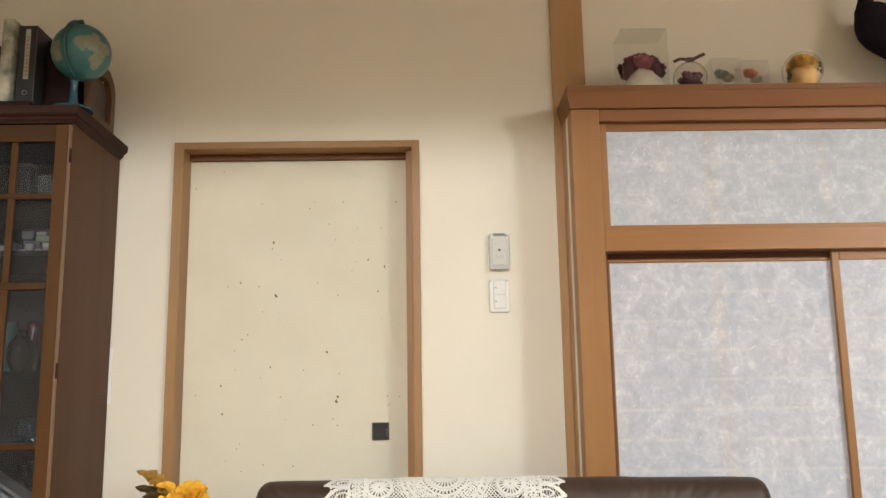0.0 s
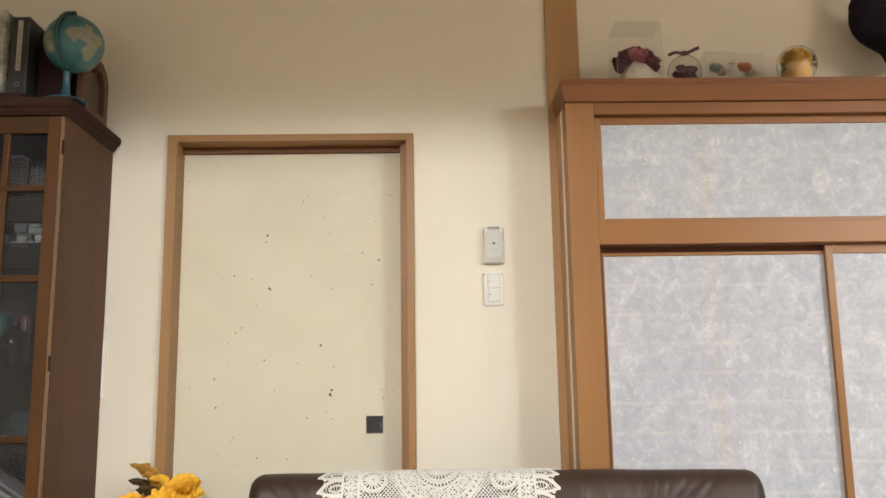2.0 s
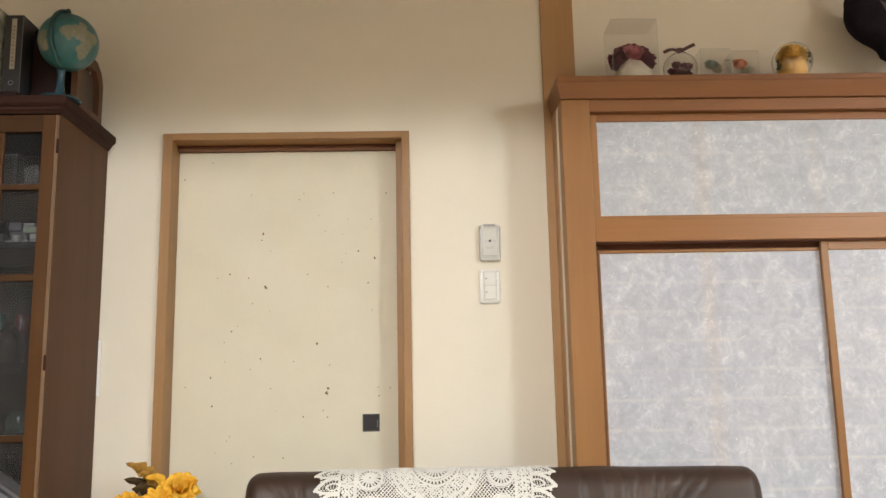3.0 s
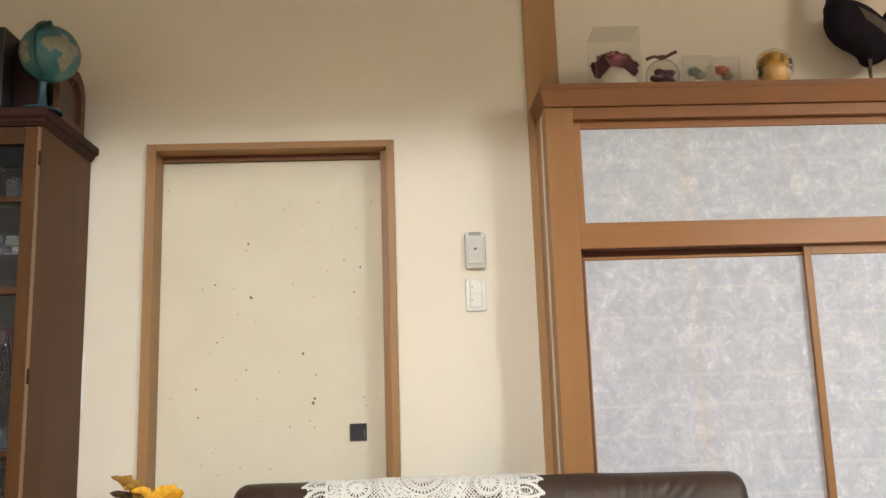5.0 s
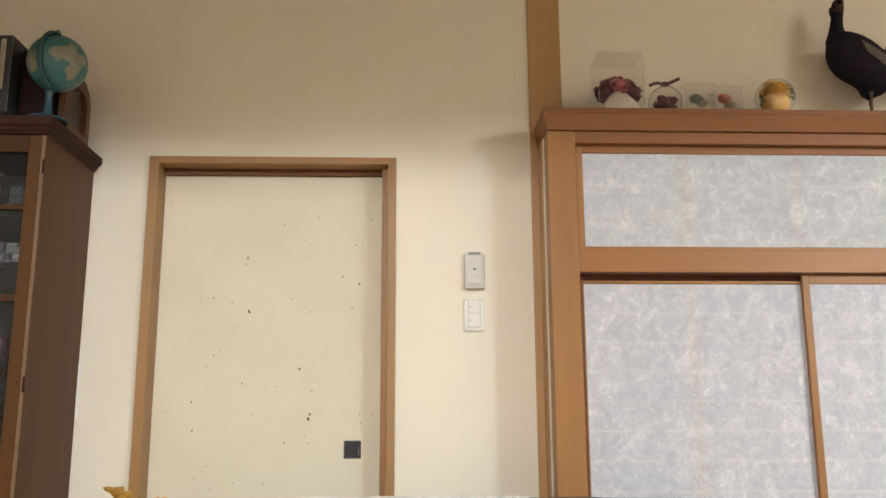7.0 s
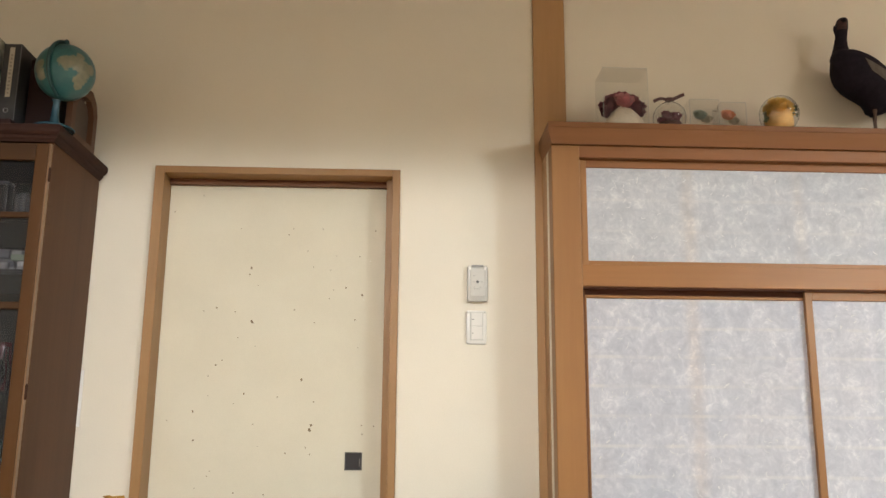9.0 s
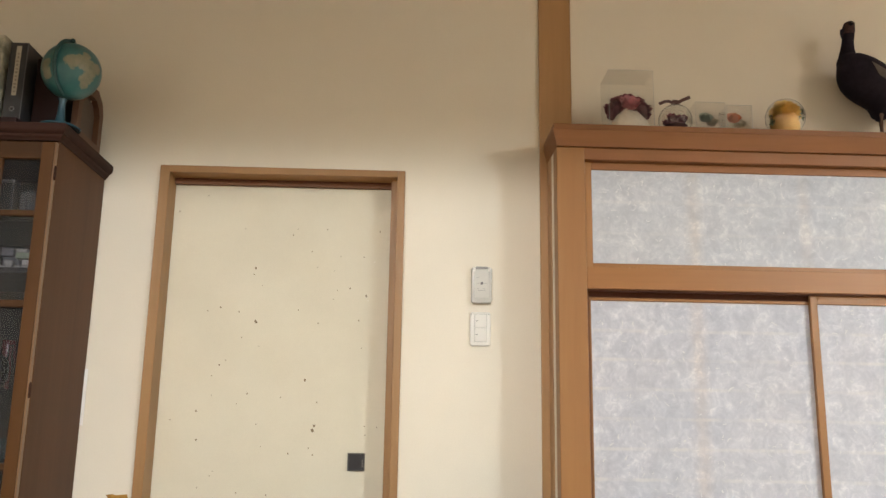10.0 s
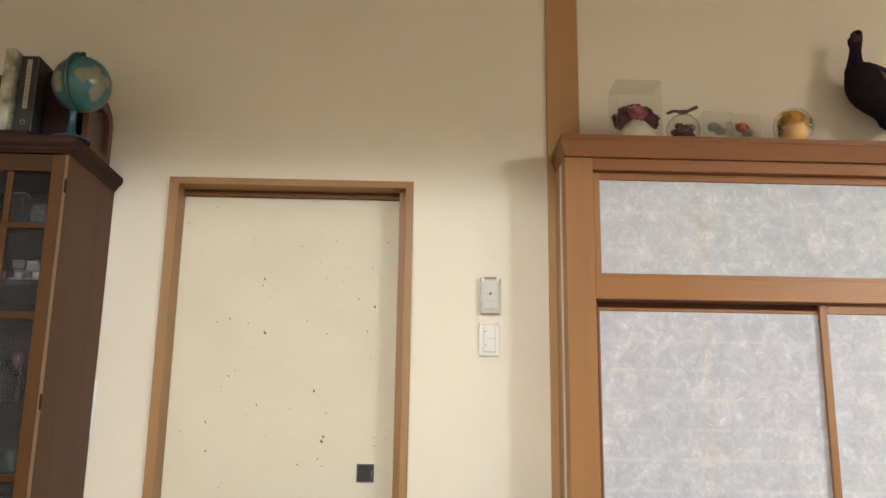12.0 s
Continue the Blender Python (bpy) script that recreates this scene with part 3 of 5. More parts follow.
# the transom's tint puts the shade under the cornice into its paper
screen("transom_screen", "fixed paper screen over the sliding screens, pale blue-grey", PR, 2.20, 1.505, 1.864, 2.731, (0.027, 0.034), 0.018, 0.026, (0.895, 0.915, 1.275, 1.295, 1.655, 1.675), 3, 11, CORNICE, (0.945, 0.957, 0.935), 0.30)
screen("sliding_screen", "closed paper sliding screen, pale blue-grey with white fibres", 0.564, 1.300, 0.42, 1.413, 2.743, (0.005, 0.02), 0.06, 0.010, (0.912, 0.934), 10, 12)
screen("sliding_screen", "closed paper sliding screen overlapping the one beside it", 1.278, 2.20, 0.42, 1.434, 2.728, (0.023, 0.034), 0.06, 0.032, (1.66, 1.682, 2.02), 10, 13)
# lip, groove and edge strip carry the shade around the screens in their colour
part("track_lip", boxed(PR, 2.20, 2.760, 2.785, 1.39, 1.4335), SHADED_TRACK, unit)
part("rail_groove", boxed(PR, 2.20, 2.712, 2.742, 1.4305, 1.4342), SHADED_TRACK, unit)
part("jamb_lip", boxed(PR - 0.001, 0.5635, 2.738, 2.757, 0.42, 1.4335, bevel=0.001), SHADED_JAMB, unit, "inner edge of the post, darkened for the recess shade")
# baseboard
structure("baseboard", boxed(L, FL, 2.888, 2.899, 0, 0.06), DOORFRAME_X, "light brown wooden baseboard")
structure("baseboard", boxed(FR, 0.43, 2.888, 2.899, 0, 0.06), DOORFRAME_X, "light brown wooden baseboard")

# ---- ceiling lamp in the other half of the room ----
def ceiling_lamp(at, light, colour, r, breadth):
    x, y, z = at
    s = thing("ceiling_lamp", "low white glowing ceiling lamp", "lamp", (x, y, z))
    glow, n, l, b = material("lamp_diffuser", (0.9, 0.9, 0.9), 0.5)
    b.inputs["Emission Color"].default_value = (*colour, 1)
    b.inputs["Emission Strength"].default_value = light
    bm = bmesh.new()
    lathe(bm, [(0.001, -0.045), (0.36 * r, -0.043), (0.68 * r, -0.035), (0.89 * r, -0.018), (0.98 * r, 0.003), (r, 0.036), (0.96 * r, 0.039), (0.001, 0.039)], (x, y, z), 40, squash=breadth / r)
    part("diffuser", bm, glow, s, "glowing milky diffuser", smooth=True)
    bm = bmesh.new()
    lathe(bm, [(0.001, 0.040), (0.10, 0.040), (0.11, 0.048), (0.11, T - z - 0.001), (0.001, T - z - 0.001)], (x, y, z), 28)
    part("mount", bm, SWITCH, s, smooth=True)


for lamp_ in LAMPS:
    ceiling_lamp(*lamp_)

# ---- glazed cabinet ----
CX0, CX1, CY0, CY1, CZ = -1.985, -1.065, 2.500, 2.897, 1.812
cab = thing("display_cabinet", "tall dark brown wooden display cabinet with glazed doors against the wall", "cabinet", ((CX0 + CX1) / 2, 2.7, 0))
part("side_panel", boxed(CX1 - 0.02, CX1, CY0 + 0.006, CY1, 0, CZ, bevel=0.0015), DARK_Z, cab)
part("side_panel", boxed(CX0, CX0 + 0.02, CY0 + 0.006, CY1, 0, CZ, bevel=0.0015), DARK_Z, cab)
part("back_panel", boxed(CX0 + 0.02, CX1 - 0.02, CY1 - 0.008, CY1, 0.08, CZ), SHADED_INSIDE, cab)
part("top_panel", boxed(CX0 + 0.02, CX1 - 0.02, CY0 + 0.008, CY1 - 0.008, CZ - 0.02, CZ), SHADED_INSIDE, cab)
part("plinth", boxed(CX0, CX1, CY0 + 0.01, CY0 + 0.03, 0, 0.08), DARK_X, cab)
part("base_panel", boxed(CX0 + 0.02, CX1 - 0.02, CY0 + 0.03, CY1 - 0.008, 0.08, 0.10), SHADED_INSIDE, cab)
# crown moulding with a stepped, rounded profile on three sides
def crown_ring(bm, out, z):
    return [bm.verts.new((CX0 - out, CY1, z)), bm.verts.new((CX0 - out, CY0 - out, z)), bm.verts.new((CX1 + out, CY0 - out, z)), bm.verts.new((CX1 + out, CY1, z))]


bm = bmesh.new()
rings = [crown_ring(bm, o, z) for o, z in ((-0.012, 1.808), (0.003, 1.808), (0.006, 1.814), (0.011, 1.819), (0.013, 1.8265), (0.018, 1.8285), (0.0235, 1.835), (0.025, 1.840), (0.025, 1.8555), (0.0225, 1.858))]
for a, b in zip(rings, rings[1:]):
    for k in range(4):
        bm.faces.new((a[k], a[(k + 1) % 4], b[(k + 1) % 4], b[k]))
bm.faces.new(rings[-1])
bm.faces.new(rings[0])
part("crown", bm, DARK_X, cab, "dark moulded crown")
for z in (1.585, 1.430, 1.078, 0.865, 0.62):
    part("shelf", boxed(CX0 + 0.02, CX1 - 0.02, CY0 + 0.035, CY1 - 0.008, z - 0.016, z), SHADED_INSIDE if z != 1.078 else GLASS, cab, "glass shelf" if z == 1.078 else "")


def glazed_door(x0, x1, hinge_right):
    d = part("door", boxed(x0, x0 + 0.037, CY0 - 0.016, CY0 + 0.006, 0.10, 1.80, bevel=0.003), HONEY_Z, cab, "honey-brown glazed door")
    part("stile", boxed(x1 - 0.037, x1, CY0 - 0.016, CY0 + 0.006, 0.10, 1.80, bevel=0.003), HONEY_Z, d)
    part("rail", boxed(x0 + 0.037, x1 - 0.037, CY0 - 0.015, CY0 + 0.005, 1.748, 1.80, bevel=0.002), HONEY_X, d)
    part("rail", boxed(x0 + 0.037, x1 - 0.037, CY0 - 0.015, CY0 + 0.005, 0.10, 0.17, bevel=0.002), HONEY_X, d)
    for zt, zb in ((1.592, 1.574), (1.328, 1.307), (0.877, 0.857), (0.55, 0.53)):
        part("muntin", boxed(x0 + 0.037, x1 - 0.037, CY0 - 0.012, CY0 + 0.003, zb, zt, bevel=0.003), HONEY_X, d)
    for k in (1, 2):
        x = x1 - 0.037 - (0.106 + 0.014) * 1.0 - (k - 1) * 0.134
        part("muntin", boxed(x - 0.010, x + 0.010, CY0 - 0.011, CY0 + 0.002, 0.17, 1.748, bevel=0.003), HONEY_Z, d)
    g = part("pane", boxed(x0 + 0.04, x1 - 0.04, CY0 - 0.001, CY0 + 0.002, 0.16, 1.755), PANE, d, "clear glass")
    g.visible_shadow = False
    if hinge_right:
        # pale strip stands in for the highlight along the rounded door edge
        part("edge_strip", boxed(x1 + 0.0005, x1 + 0.0045, CY0 - 0.0145, CY0 + 0.004, 0.10, 1.80, bevel=0.0015), EDGE_HIGHLIGHT, d, "door edge, its highlight put into a pale colour")
        for z in (1.706, 1.075, 0.30):
            bm = bmesh.new()
            tube(bm, [(x1 + 0.006, CY0 - 0.008, z - 0.022), (x1 + 0.006, CY0 - 0.008, z - 0.018), (x1 + 0.006, CY0 - 0.008, z + 0.018), (x1 + 0.006, CY0 - 0.008, z + 0.022)], [0.002, 0.0045, 0.0045, 0.002], 10)
            part("hinge", bm, DARK_X, d, smooth=True)


glazed_door(-1.524, CX1 - 0.005, True)
glazed_door(CX0 + 0.004, -1.528, False)

# ---- things in the cabinet ----
def ceramic(name, c, c2=None, rough=0.25):
    return mottled(name, c, c2 or tuple(0.85 * q for q in c), 30, rough, 200, 0.02, 0.5)


BIND_DARK = ceramic("dark_card", (0.012, 0.012, 0.014), rough=0.6)
WHITE_CER = ceramic("white_china", (0.36, 0.35, 0.33))
GREY_CARD = ceramic("grey_card", (0.120, 0.112, 0.122), rough=0.6)
GREEN_CARD = ceramic("green_card", (0.24, 0.29, 0.20), rough=0.6)
TEAL = clear("turquoise_glass", (0.62, 0.86, 0.86), 0.18, 1.3)
DARK_CER = ceramic("dark_glaze", (0.022, 0.016, 0.014), rough=0.12)
RED_CER = ceramic("red_glaze", (0.10, 0.020, 0.024))
GREEN_CER = ceramic("green_glaze", (0.05, 0.125, 0.105))
PAPER_WHITE = ceramic("paper_white", (0.55, 0.54, 0.51), rough=0.7)


def tumbler(x, y, z, h=0.088, r=0.0125):
    bm = bmesh.new()
    lathe(bm, [(0.0005, 0.0), (r * 0.85, 0.0), (r, h), (r * 0.88, h), (r * 0.75, 0.005), (0.0005, 0.005)], (x, y, z), 20)
    ob = solo("glass_tumbler", bm, TUMBLER, "small clear glass tumbler on a cabinet shelf", "glass", group="tumblers in the cabinet", smooth=True)
    ob.visible_shadow = False


for x, y in ((-1.168, 2.585), (-1.192, 2.60), (-1.150, 2.62), (-1.178, 2.64)):
    tumbler(x, y, 1.5853)


def small_box(name, label, x0, x1, y0, y1, z0, z1, mat, turn=0):
    bm = boxed(x0, x1, y0, y1, z0, z1, bevel=0.002)
    bmesh.ops.rotate(bm, verts=bm.verts[:], cent=((x0 + x1) / 2, (y0 + y1) / 2, 0), matrix=Matrix.Rotation(radians(turn), 3, "Z"))
    return solo(name, bm, mat, label, "box")


small_box("small_box", "small white card box on the cabinet shelf", -1.135, -1.085, 2.56, 2.62, 1.4305, 1.4450, WHITE_CER, 8)
small_box("small_box", "small green card box on a white one", -1.133, -1.088, 2.56, 2.615, 1.4455, 1.4600, GREEN_CARD, -6)
small_box("small_box", "small pale card box on the cabinet shelf", -1.235, -1.165, 2.57, 2.62, 1.4305, 1.4420, WHITE_CER, -4)
small_box("small_box", "grey card box stacked on the cabinet shelf", -1.225, -1.178, 2.58, 2.62, 1.4425, 1.4700, GREY_CARD, 5)
small_box("small_box", "pale grey card box on the cabinet shelf", -1.178, -1.14, 2.64, 2.69, 1.4305, 1.4880, GREY_CARD, 12)
small_box("small_box", "white card box lying in the cabinet", -1.225, -1.16, 2.60, 2.66, 1.5853, 1.600, PAPER_WHITE, 3)
small_box("small_box", "dark card box standing on the upper cabinet shelf", -1.21, -1.155, 2.70, 2.76, 1.5853, 1.66, BIND_DARK, 3)


def cup(x, y, z, r, h, mat, name="cup", label="small white china cup on a cabinet shelf"):
    bm = bmesh.new()
    lathe(bm, [(0.0005, 0.001), (r * 0.6, 0.0), (r * 0.62, 0.004), (r * 0.9, h * 0.4), (r, h), (r * 0.93, h), (r * 0.8, h * 0.4), (0.0005, 0.008)], (x, y, z), 24)
    return solo(name, bm, mat, label, "cup", smooth=True)


small_box("small_box", "dark card box with a white lid in the cabinet", -1.262, -1.218, 2.58, 2.62, 1.5853, 1.700, BIND_DARK, 0)
small_box("small_box", "flat pale grey box lying on a dark one", -1.262, -1.216, 2.575, 2.62, 1.7003, 1.709, GREY_CARD, 0)
small_box("small_box", "pale green box stacked in the cabinet", -1.185, -1.142, 2.57, 2.61, 1.4635, 1.482, GREEN_CARD, 4)
small_box("small_box", "white box stacked in the cabinet", -1.182, -1.150, 2.57, 2.61, 1.4825, 1.494, WHITE_CER, -5)
small_box("small_box", "grey box stacked in the cabinet", -1.228, -1.192, 2.57, 2.61, 1.4705, 1.496, GREY_CARD, 6)
for x0, x1, z0, z1, y0, m in ((-1.262, -1.242, 1.4305, 1.462, 2.57, GREY_CARD), (-1.30, -1.268, 1.4305, 1.455, 2.58, WHITE_CER), (-1.165, -1.145, 1.4305, 1.447, 2.575, WHITE_CER), (-1.128, -1.098, 1.4605, 1.470, 2.57, WHITE_CER), (-1.168, -1.142, 1.4475, 1.463, 2.58, PAPER_WHITE), (-1.285, -1.25, 1.5853, 1.615, 2.58, GREY_CARD)):
    small_box("small_box", "small pale box on a shelf inside the cabinet", x0, x1, y0, y0 + 0.04, z0, z1, m, 0)
cup(-1.195, 2.56, 1.4305, 0.014, 0.022, WHITE_CER)


def vase(name, label, x, y, z, prof, mat):
    bm = bmesh.new()
    lathe(bm, prof, (x, y, z), 28)
    return solo(name, bm, mat, label, "vase", smooth=True)


vase("vase", "dark glazed round vase on the glass shelf", -1.228, 2.62, 1.0785, [(0.0005, 0), (0.024, 0.0), (0.038, 0.03), (0.042, 0.06), (0.034, 0.09), (0.018, 0.106), (0.015, 0.116), (0.019, 0.124), (0.015, 0.124), (0.012, 0.11), (0.0005, 0.106)], DARK_CER)
vase("vase", "slim red glazed bottle on the glass shelf", -1.238, 2.72, 1.0785, [(0.0005, 0), (0.02, 0.0), (0.026, 0.03), (0.024, 0.11), (0.022, 0.14), (0.020, 0.152), (0.022, 0.156), (0.0005, 0.154)], RED_CER)
vase("vase", "small green glazed vase on the glass shelf", -1.300, 2.68, 1.0785, [(0.0005, 0), (0.02, 0.0), (0.03, 0.05), (0.030, 0.10), (0.026, 0.135), (0.028, 0.155), (0.024, 0.155), (0.0005, 0.13)], GREEN_CER)
ob = vase("glass_bottle", "clear glass bottle on the glass shelf", -1.186, 2.62, 1.0785, [(0.0005, 0), (0.016, 0.0), (0.018, 0.06), (0.008, 0.10), (0.007, 0.13), (0.0095, 0.132), (0.006, 0.134), (0.005, 0.1), (0.014, 0.06), (0.012, 0.006), (0.0005, 0.006)], GLASS)
ob.visible_shadow = False
ob = vase("glass_jar", "turquoise glass jar on the lower cabinet shelf", -1.165, 2.59, 0.8655, [(0.0005, 0), (0.036, 0.0), (0.045, 0.02), (0.046, 0.055), (0.038, 0.072), (0.040, 0.078), (0.035, 0.078), (0.033, 0.07), (0.041, 0.05), (0.040, 0.02), (0.0005, 0.006)], TEAL)
ob.visible_shadow = False
vase("bowl", "dark glazed bowl on the bottom cabinet shelf", -1.19, 2.70, 0.7405, [(0.0005, 0), (0.03, 0.0), (0.034, 0.006), (0.052, 0.04), (0.056, 0.075), (0.052, 0.075), (0.047, 0.04), (0.03, 0.012), (0.0005, 0.011)], DARK_CER)
# this box takes the same shade-darkened colour as the inner panels
small_box("storage_box", "brown card box on the bottom cabinet shelf", -1.36, -1.10, 2.66, 2.86, 0.6205, 0.7400, SHADED_INSIDE, 0)


def magazine(k):
    """A thin magazine that sags where it leans over the one below."""
    bm = bmesh.new()
    rows = []
    x0, w, z = -1.335 + 0.010 * (k % 2), 0.225 - 0.006 * k, 0.6206 + 0.0125 * k
    for lift in (0.0, 0.0115):
        for i in range(9):
            t = i / 8
            rows.append([bm.verts.new((x0 + w * t, y, z + lift + 0.13 * (1 - t))) for y in (2.556 + 0.006 * (k % 3), 2.652)])
    for i in range(8):
        bm.faces.new((rows[i][0], rows[i + 1][0], rows[i + 1][1], rows[i][1]))
        bm.faces.new((rows[9 + i][0], rows[10 + i][0], rows[10 + i][1], rows[9 + i][1]))
        for q in (0, 1):
            bm.faces.new((rows[i][q], rows[i + 1][q], rows[10 + i][q], rows[9 + i][q]))
    for i in (0, 8):
        bm.faces.new((rows[i][0], rows[i][1], rows[9 + i][1], rows[9 + i][0]))
    solo("magazine", bm, (PAPER_WHITE, GREY_CARD, WHITE_CER)[k % 3], "curled pale magazine in a pile inside the cabinet", "magazine", group="magazines in the cabinet")


for k in range(6):
    magazine(k)

# ---- on top of the cabinet ----
CT = 1.8585
BIND = mottled("binder_grey", (0.05, 0.05, 0.053), (0.035, 0.035, 0.038), 20, 0.45)
STEEL, *_ = material("dull_steel", (0.24, 0.24, 0.245), 0.4, 0.9)
MARBLE = mottled("marbled_paper", (0.60, 0.56, 0.45), (0.20, 0.21, 0.165), 22, 0.6, 90)
MAROON = wood("maroon_wood", (0.03, 0.012, 0.011), (0.018, 0.008, 0.008), "z", 0.5, 0.2)
RACK = wood("rack_wood", (0.115, 0.052, 0.026), (0.085, 0.037, 0.018), "z", 0.45)


BIND_EDGE, *_ = material("pale_card_edge", (0.10, 0.10, 0.105), 0.5)
PALE_INK, *_ = material("faded_ink", (0.22, 0.19, 0.16), 0.6)
OLD_LABEL = mottled("yellowed_label", (0.46, 0.41, 0.32), (0.40, 0.35, 0.27), 30, 0.6)


def binder(x0, x1, y0, y1, z0, z1):
    s = thing("ring_binder", "dark grey ring binder with a white spine label", "binder", ((x0 + x1) / 2, y0, z0))
    w = 0.003
    spine = part("spine", boxed(x0, x1, y0, y0 + w, z0, z1, bevel=0.001), BIND, s)
    part("cover", boxed(x0, x0 + w, y0 + w, y1, z0, z1, bevel=0.001), BIND, s)
    part("cover", boxed(x1 - w, x1, y0 + w, y1, z0, z1, bevel=0.001), BIND, s)
    part("pages", boxed(x0 + 0.006, x1 - 0.006, y0 + 0.012, y1 - 0.006, z0 + 0.006, z1 - 0.012), PAPER_WHITE, s)
    xm = (x0 + x1) / 2
    lab = part("spine_label", boxed(xm - 0.0075, xm + 0.0075, y0 - 0.001, y0 + 0.0005, z0 + 0.078, z1 - 0.012), OLD_LABEL, s, "white spine label with unreadable writing")
    for k in range(11):
        z = z0 + 0.088 + k * 0.0125
        part("writing_bar", boxed(xm - 0.002 - 0.001 * (k % 3), xm + 0.003, y0 - 0.0014, y0 - 0.0008, z, z + 0.005 + 0.002 * (k % 2)), PALE_INK, lab)
    bm = bmesh.new()
    lathe(bm, [(0.007, 0.0), (0.0085, 0.002), (0.007, 0.003), (0.005, 0.001)], (xm, y0 + 0.0005, z0 + 0.034), 20, turn=Matrix.Rotation(radians(90), 3, "X"))
    part("finger_ring", bm, STEEL, s, "dull steel finger ring", smooth=True)
    # slightly paler strip along the right edge of the spine
    part("corner_edge", boxed(x1 - 0.002, x1 + 0.0005, y0 - 0.0008, y0 + 0.002, z0, z1), BIND_EDGE, s, "pale spine edge")


STAND = CT + 0.036
st = thing("book_stand", "dark maroon wooden stand under the binder and album", "stand", (-1.30, 2.68, CT))
part("base_board", boxed(-1.46, -1.214, 2.535, 2.84, CT, STAND - 0.0005, bevel=0.003), MAROON, st)
part("back_board", boxed(-1.46, -1.214, 2.842, 2.856, CT, 2.10, bevel=0.003), MAROON, st)
binder(-1.272, -1.218, 2.56, 2.80, STAND, 2.148)

bm = boxed(-1.318, -1.2815, 2.54, 2.78, STAND, 2.165, bevel=0.006, segments=3)
for v in bm.verts:
    v.co.x += 0.004 * noise.noise(v.co * 12)
solo("album", bm, MARBLE, "pale marbled album standing beside the binder", "album", smooth=True)
bm = boxed(-1.40, -1.324, 2.55, 2.80, STAND, 2.08, bevel=0.004)
solo("storage_box", bm, RACK, "brown card storage box on the cabinet", "box")

# dark box and arched wooden rack behind the globe
bm = boxed(-1.212, -1.125, 2.62, 2.86, CT, 2.124, bevel=0.003)
solo("wooden_box", bm, MAROON, "dark maroon wooden box behind the globe", "box")


def book_rack():
    s = thing("book_rack", "brown wooden table rack with arched cut-out ends", "rack", (-1.08, 2.78, CT))

    def end(x):
        bm = bmesh.new()
        outer = [(2.62, CT), (2.62, 1.985), (2.632, 2.020), (2.675, 2.066), (2.715, 2.078), (2.775, 2.078), (2.815, 2.052), (2.832, 2.015), (2.832, 1.97), (2.832, CT)]
        inner = [(2.650, CT + 0.040), (2.650, 1.970), (2.660, 1.998), (2.690, 2.030), (2.720, 2.042), (2.762, 2.042), (2.786, 2.024), (2.800, 1.998), (2.800, 1.95), (2.800, CT + 0.040)]
        for xx in (x, x + 0.018):
            o = [bm.verts.new((xx, a, b)) for a, b in outer]
            i = [bm.verts.new((xx, a, b)) for a, b in inner]
            for k in range(len(outer)):
                q = (k + 1) % len(outer)
                bm.faces.new((o[k], o[q], i[q], i[k]))
        bm.verts.ensure_lookup_table()
        n = len(outer)
        for base in (0, n):
            for k in range(n):
                q = (k + 1) % n
                bm.faces.new((bm.verts[base + k], bm.verts[base + q], bm.verts[2 * n + base + q], bm.verts[2 * n + base + k]))
        return bm

    part("end_panel", end(-1.086), RACK, s)
    part("infill", boxed(-1.096, -1.0865, 2.640, 2.805, CT + 0.040, 2.036), GREY_RACK, s, "grey-brown infill board")
    part("base_board", boxed(-1.122, -1.0865, 2.63, 2.83, CT, CT + 0.012, bevel=0.002), RACK, s)


GREY_RACK = wood("rack_infill", (0.10, 0.072, 0.055), (0.075, 0.055, 0.042), "y", 0.5)
book_rack()


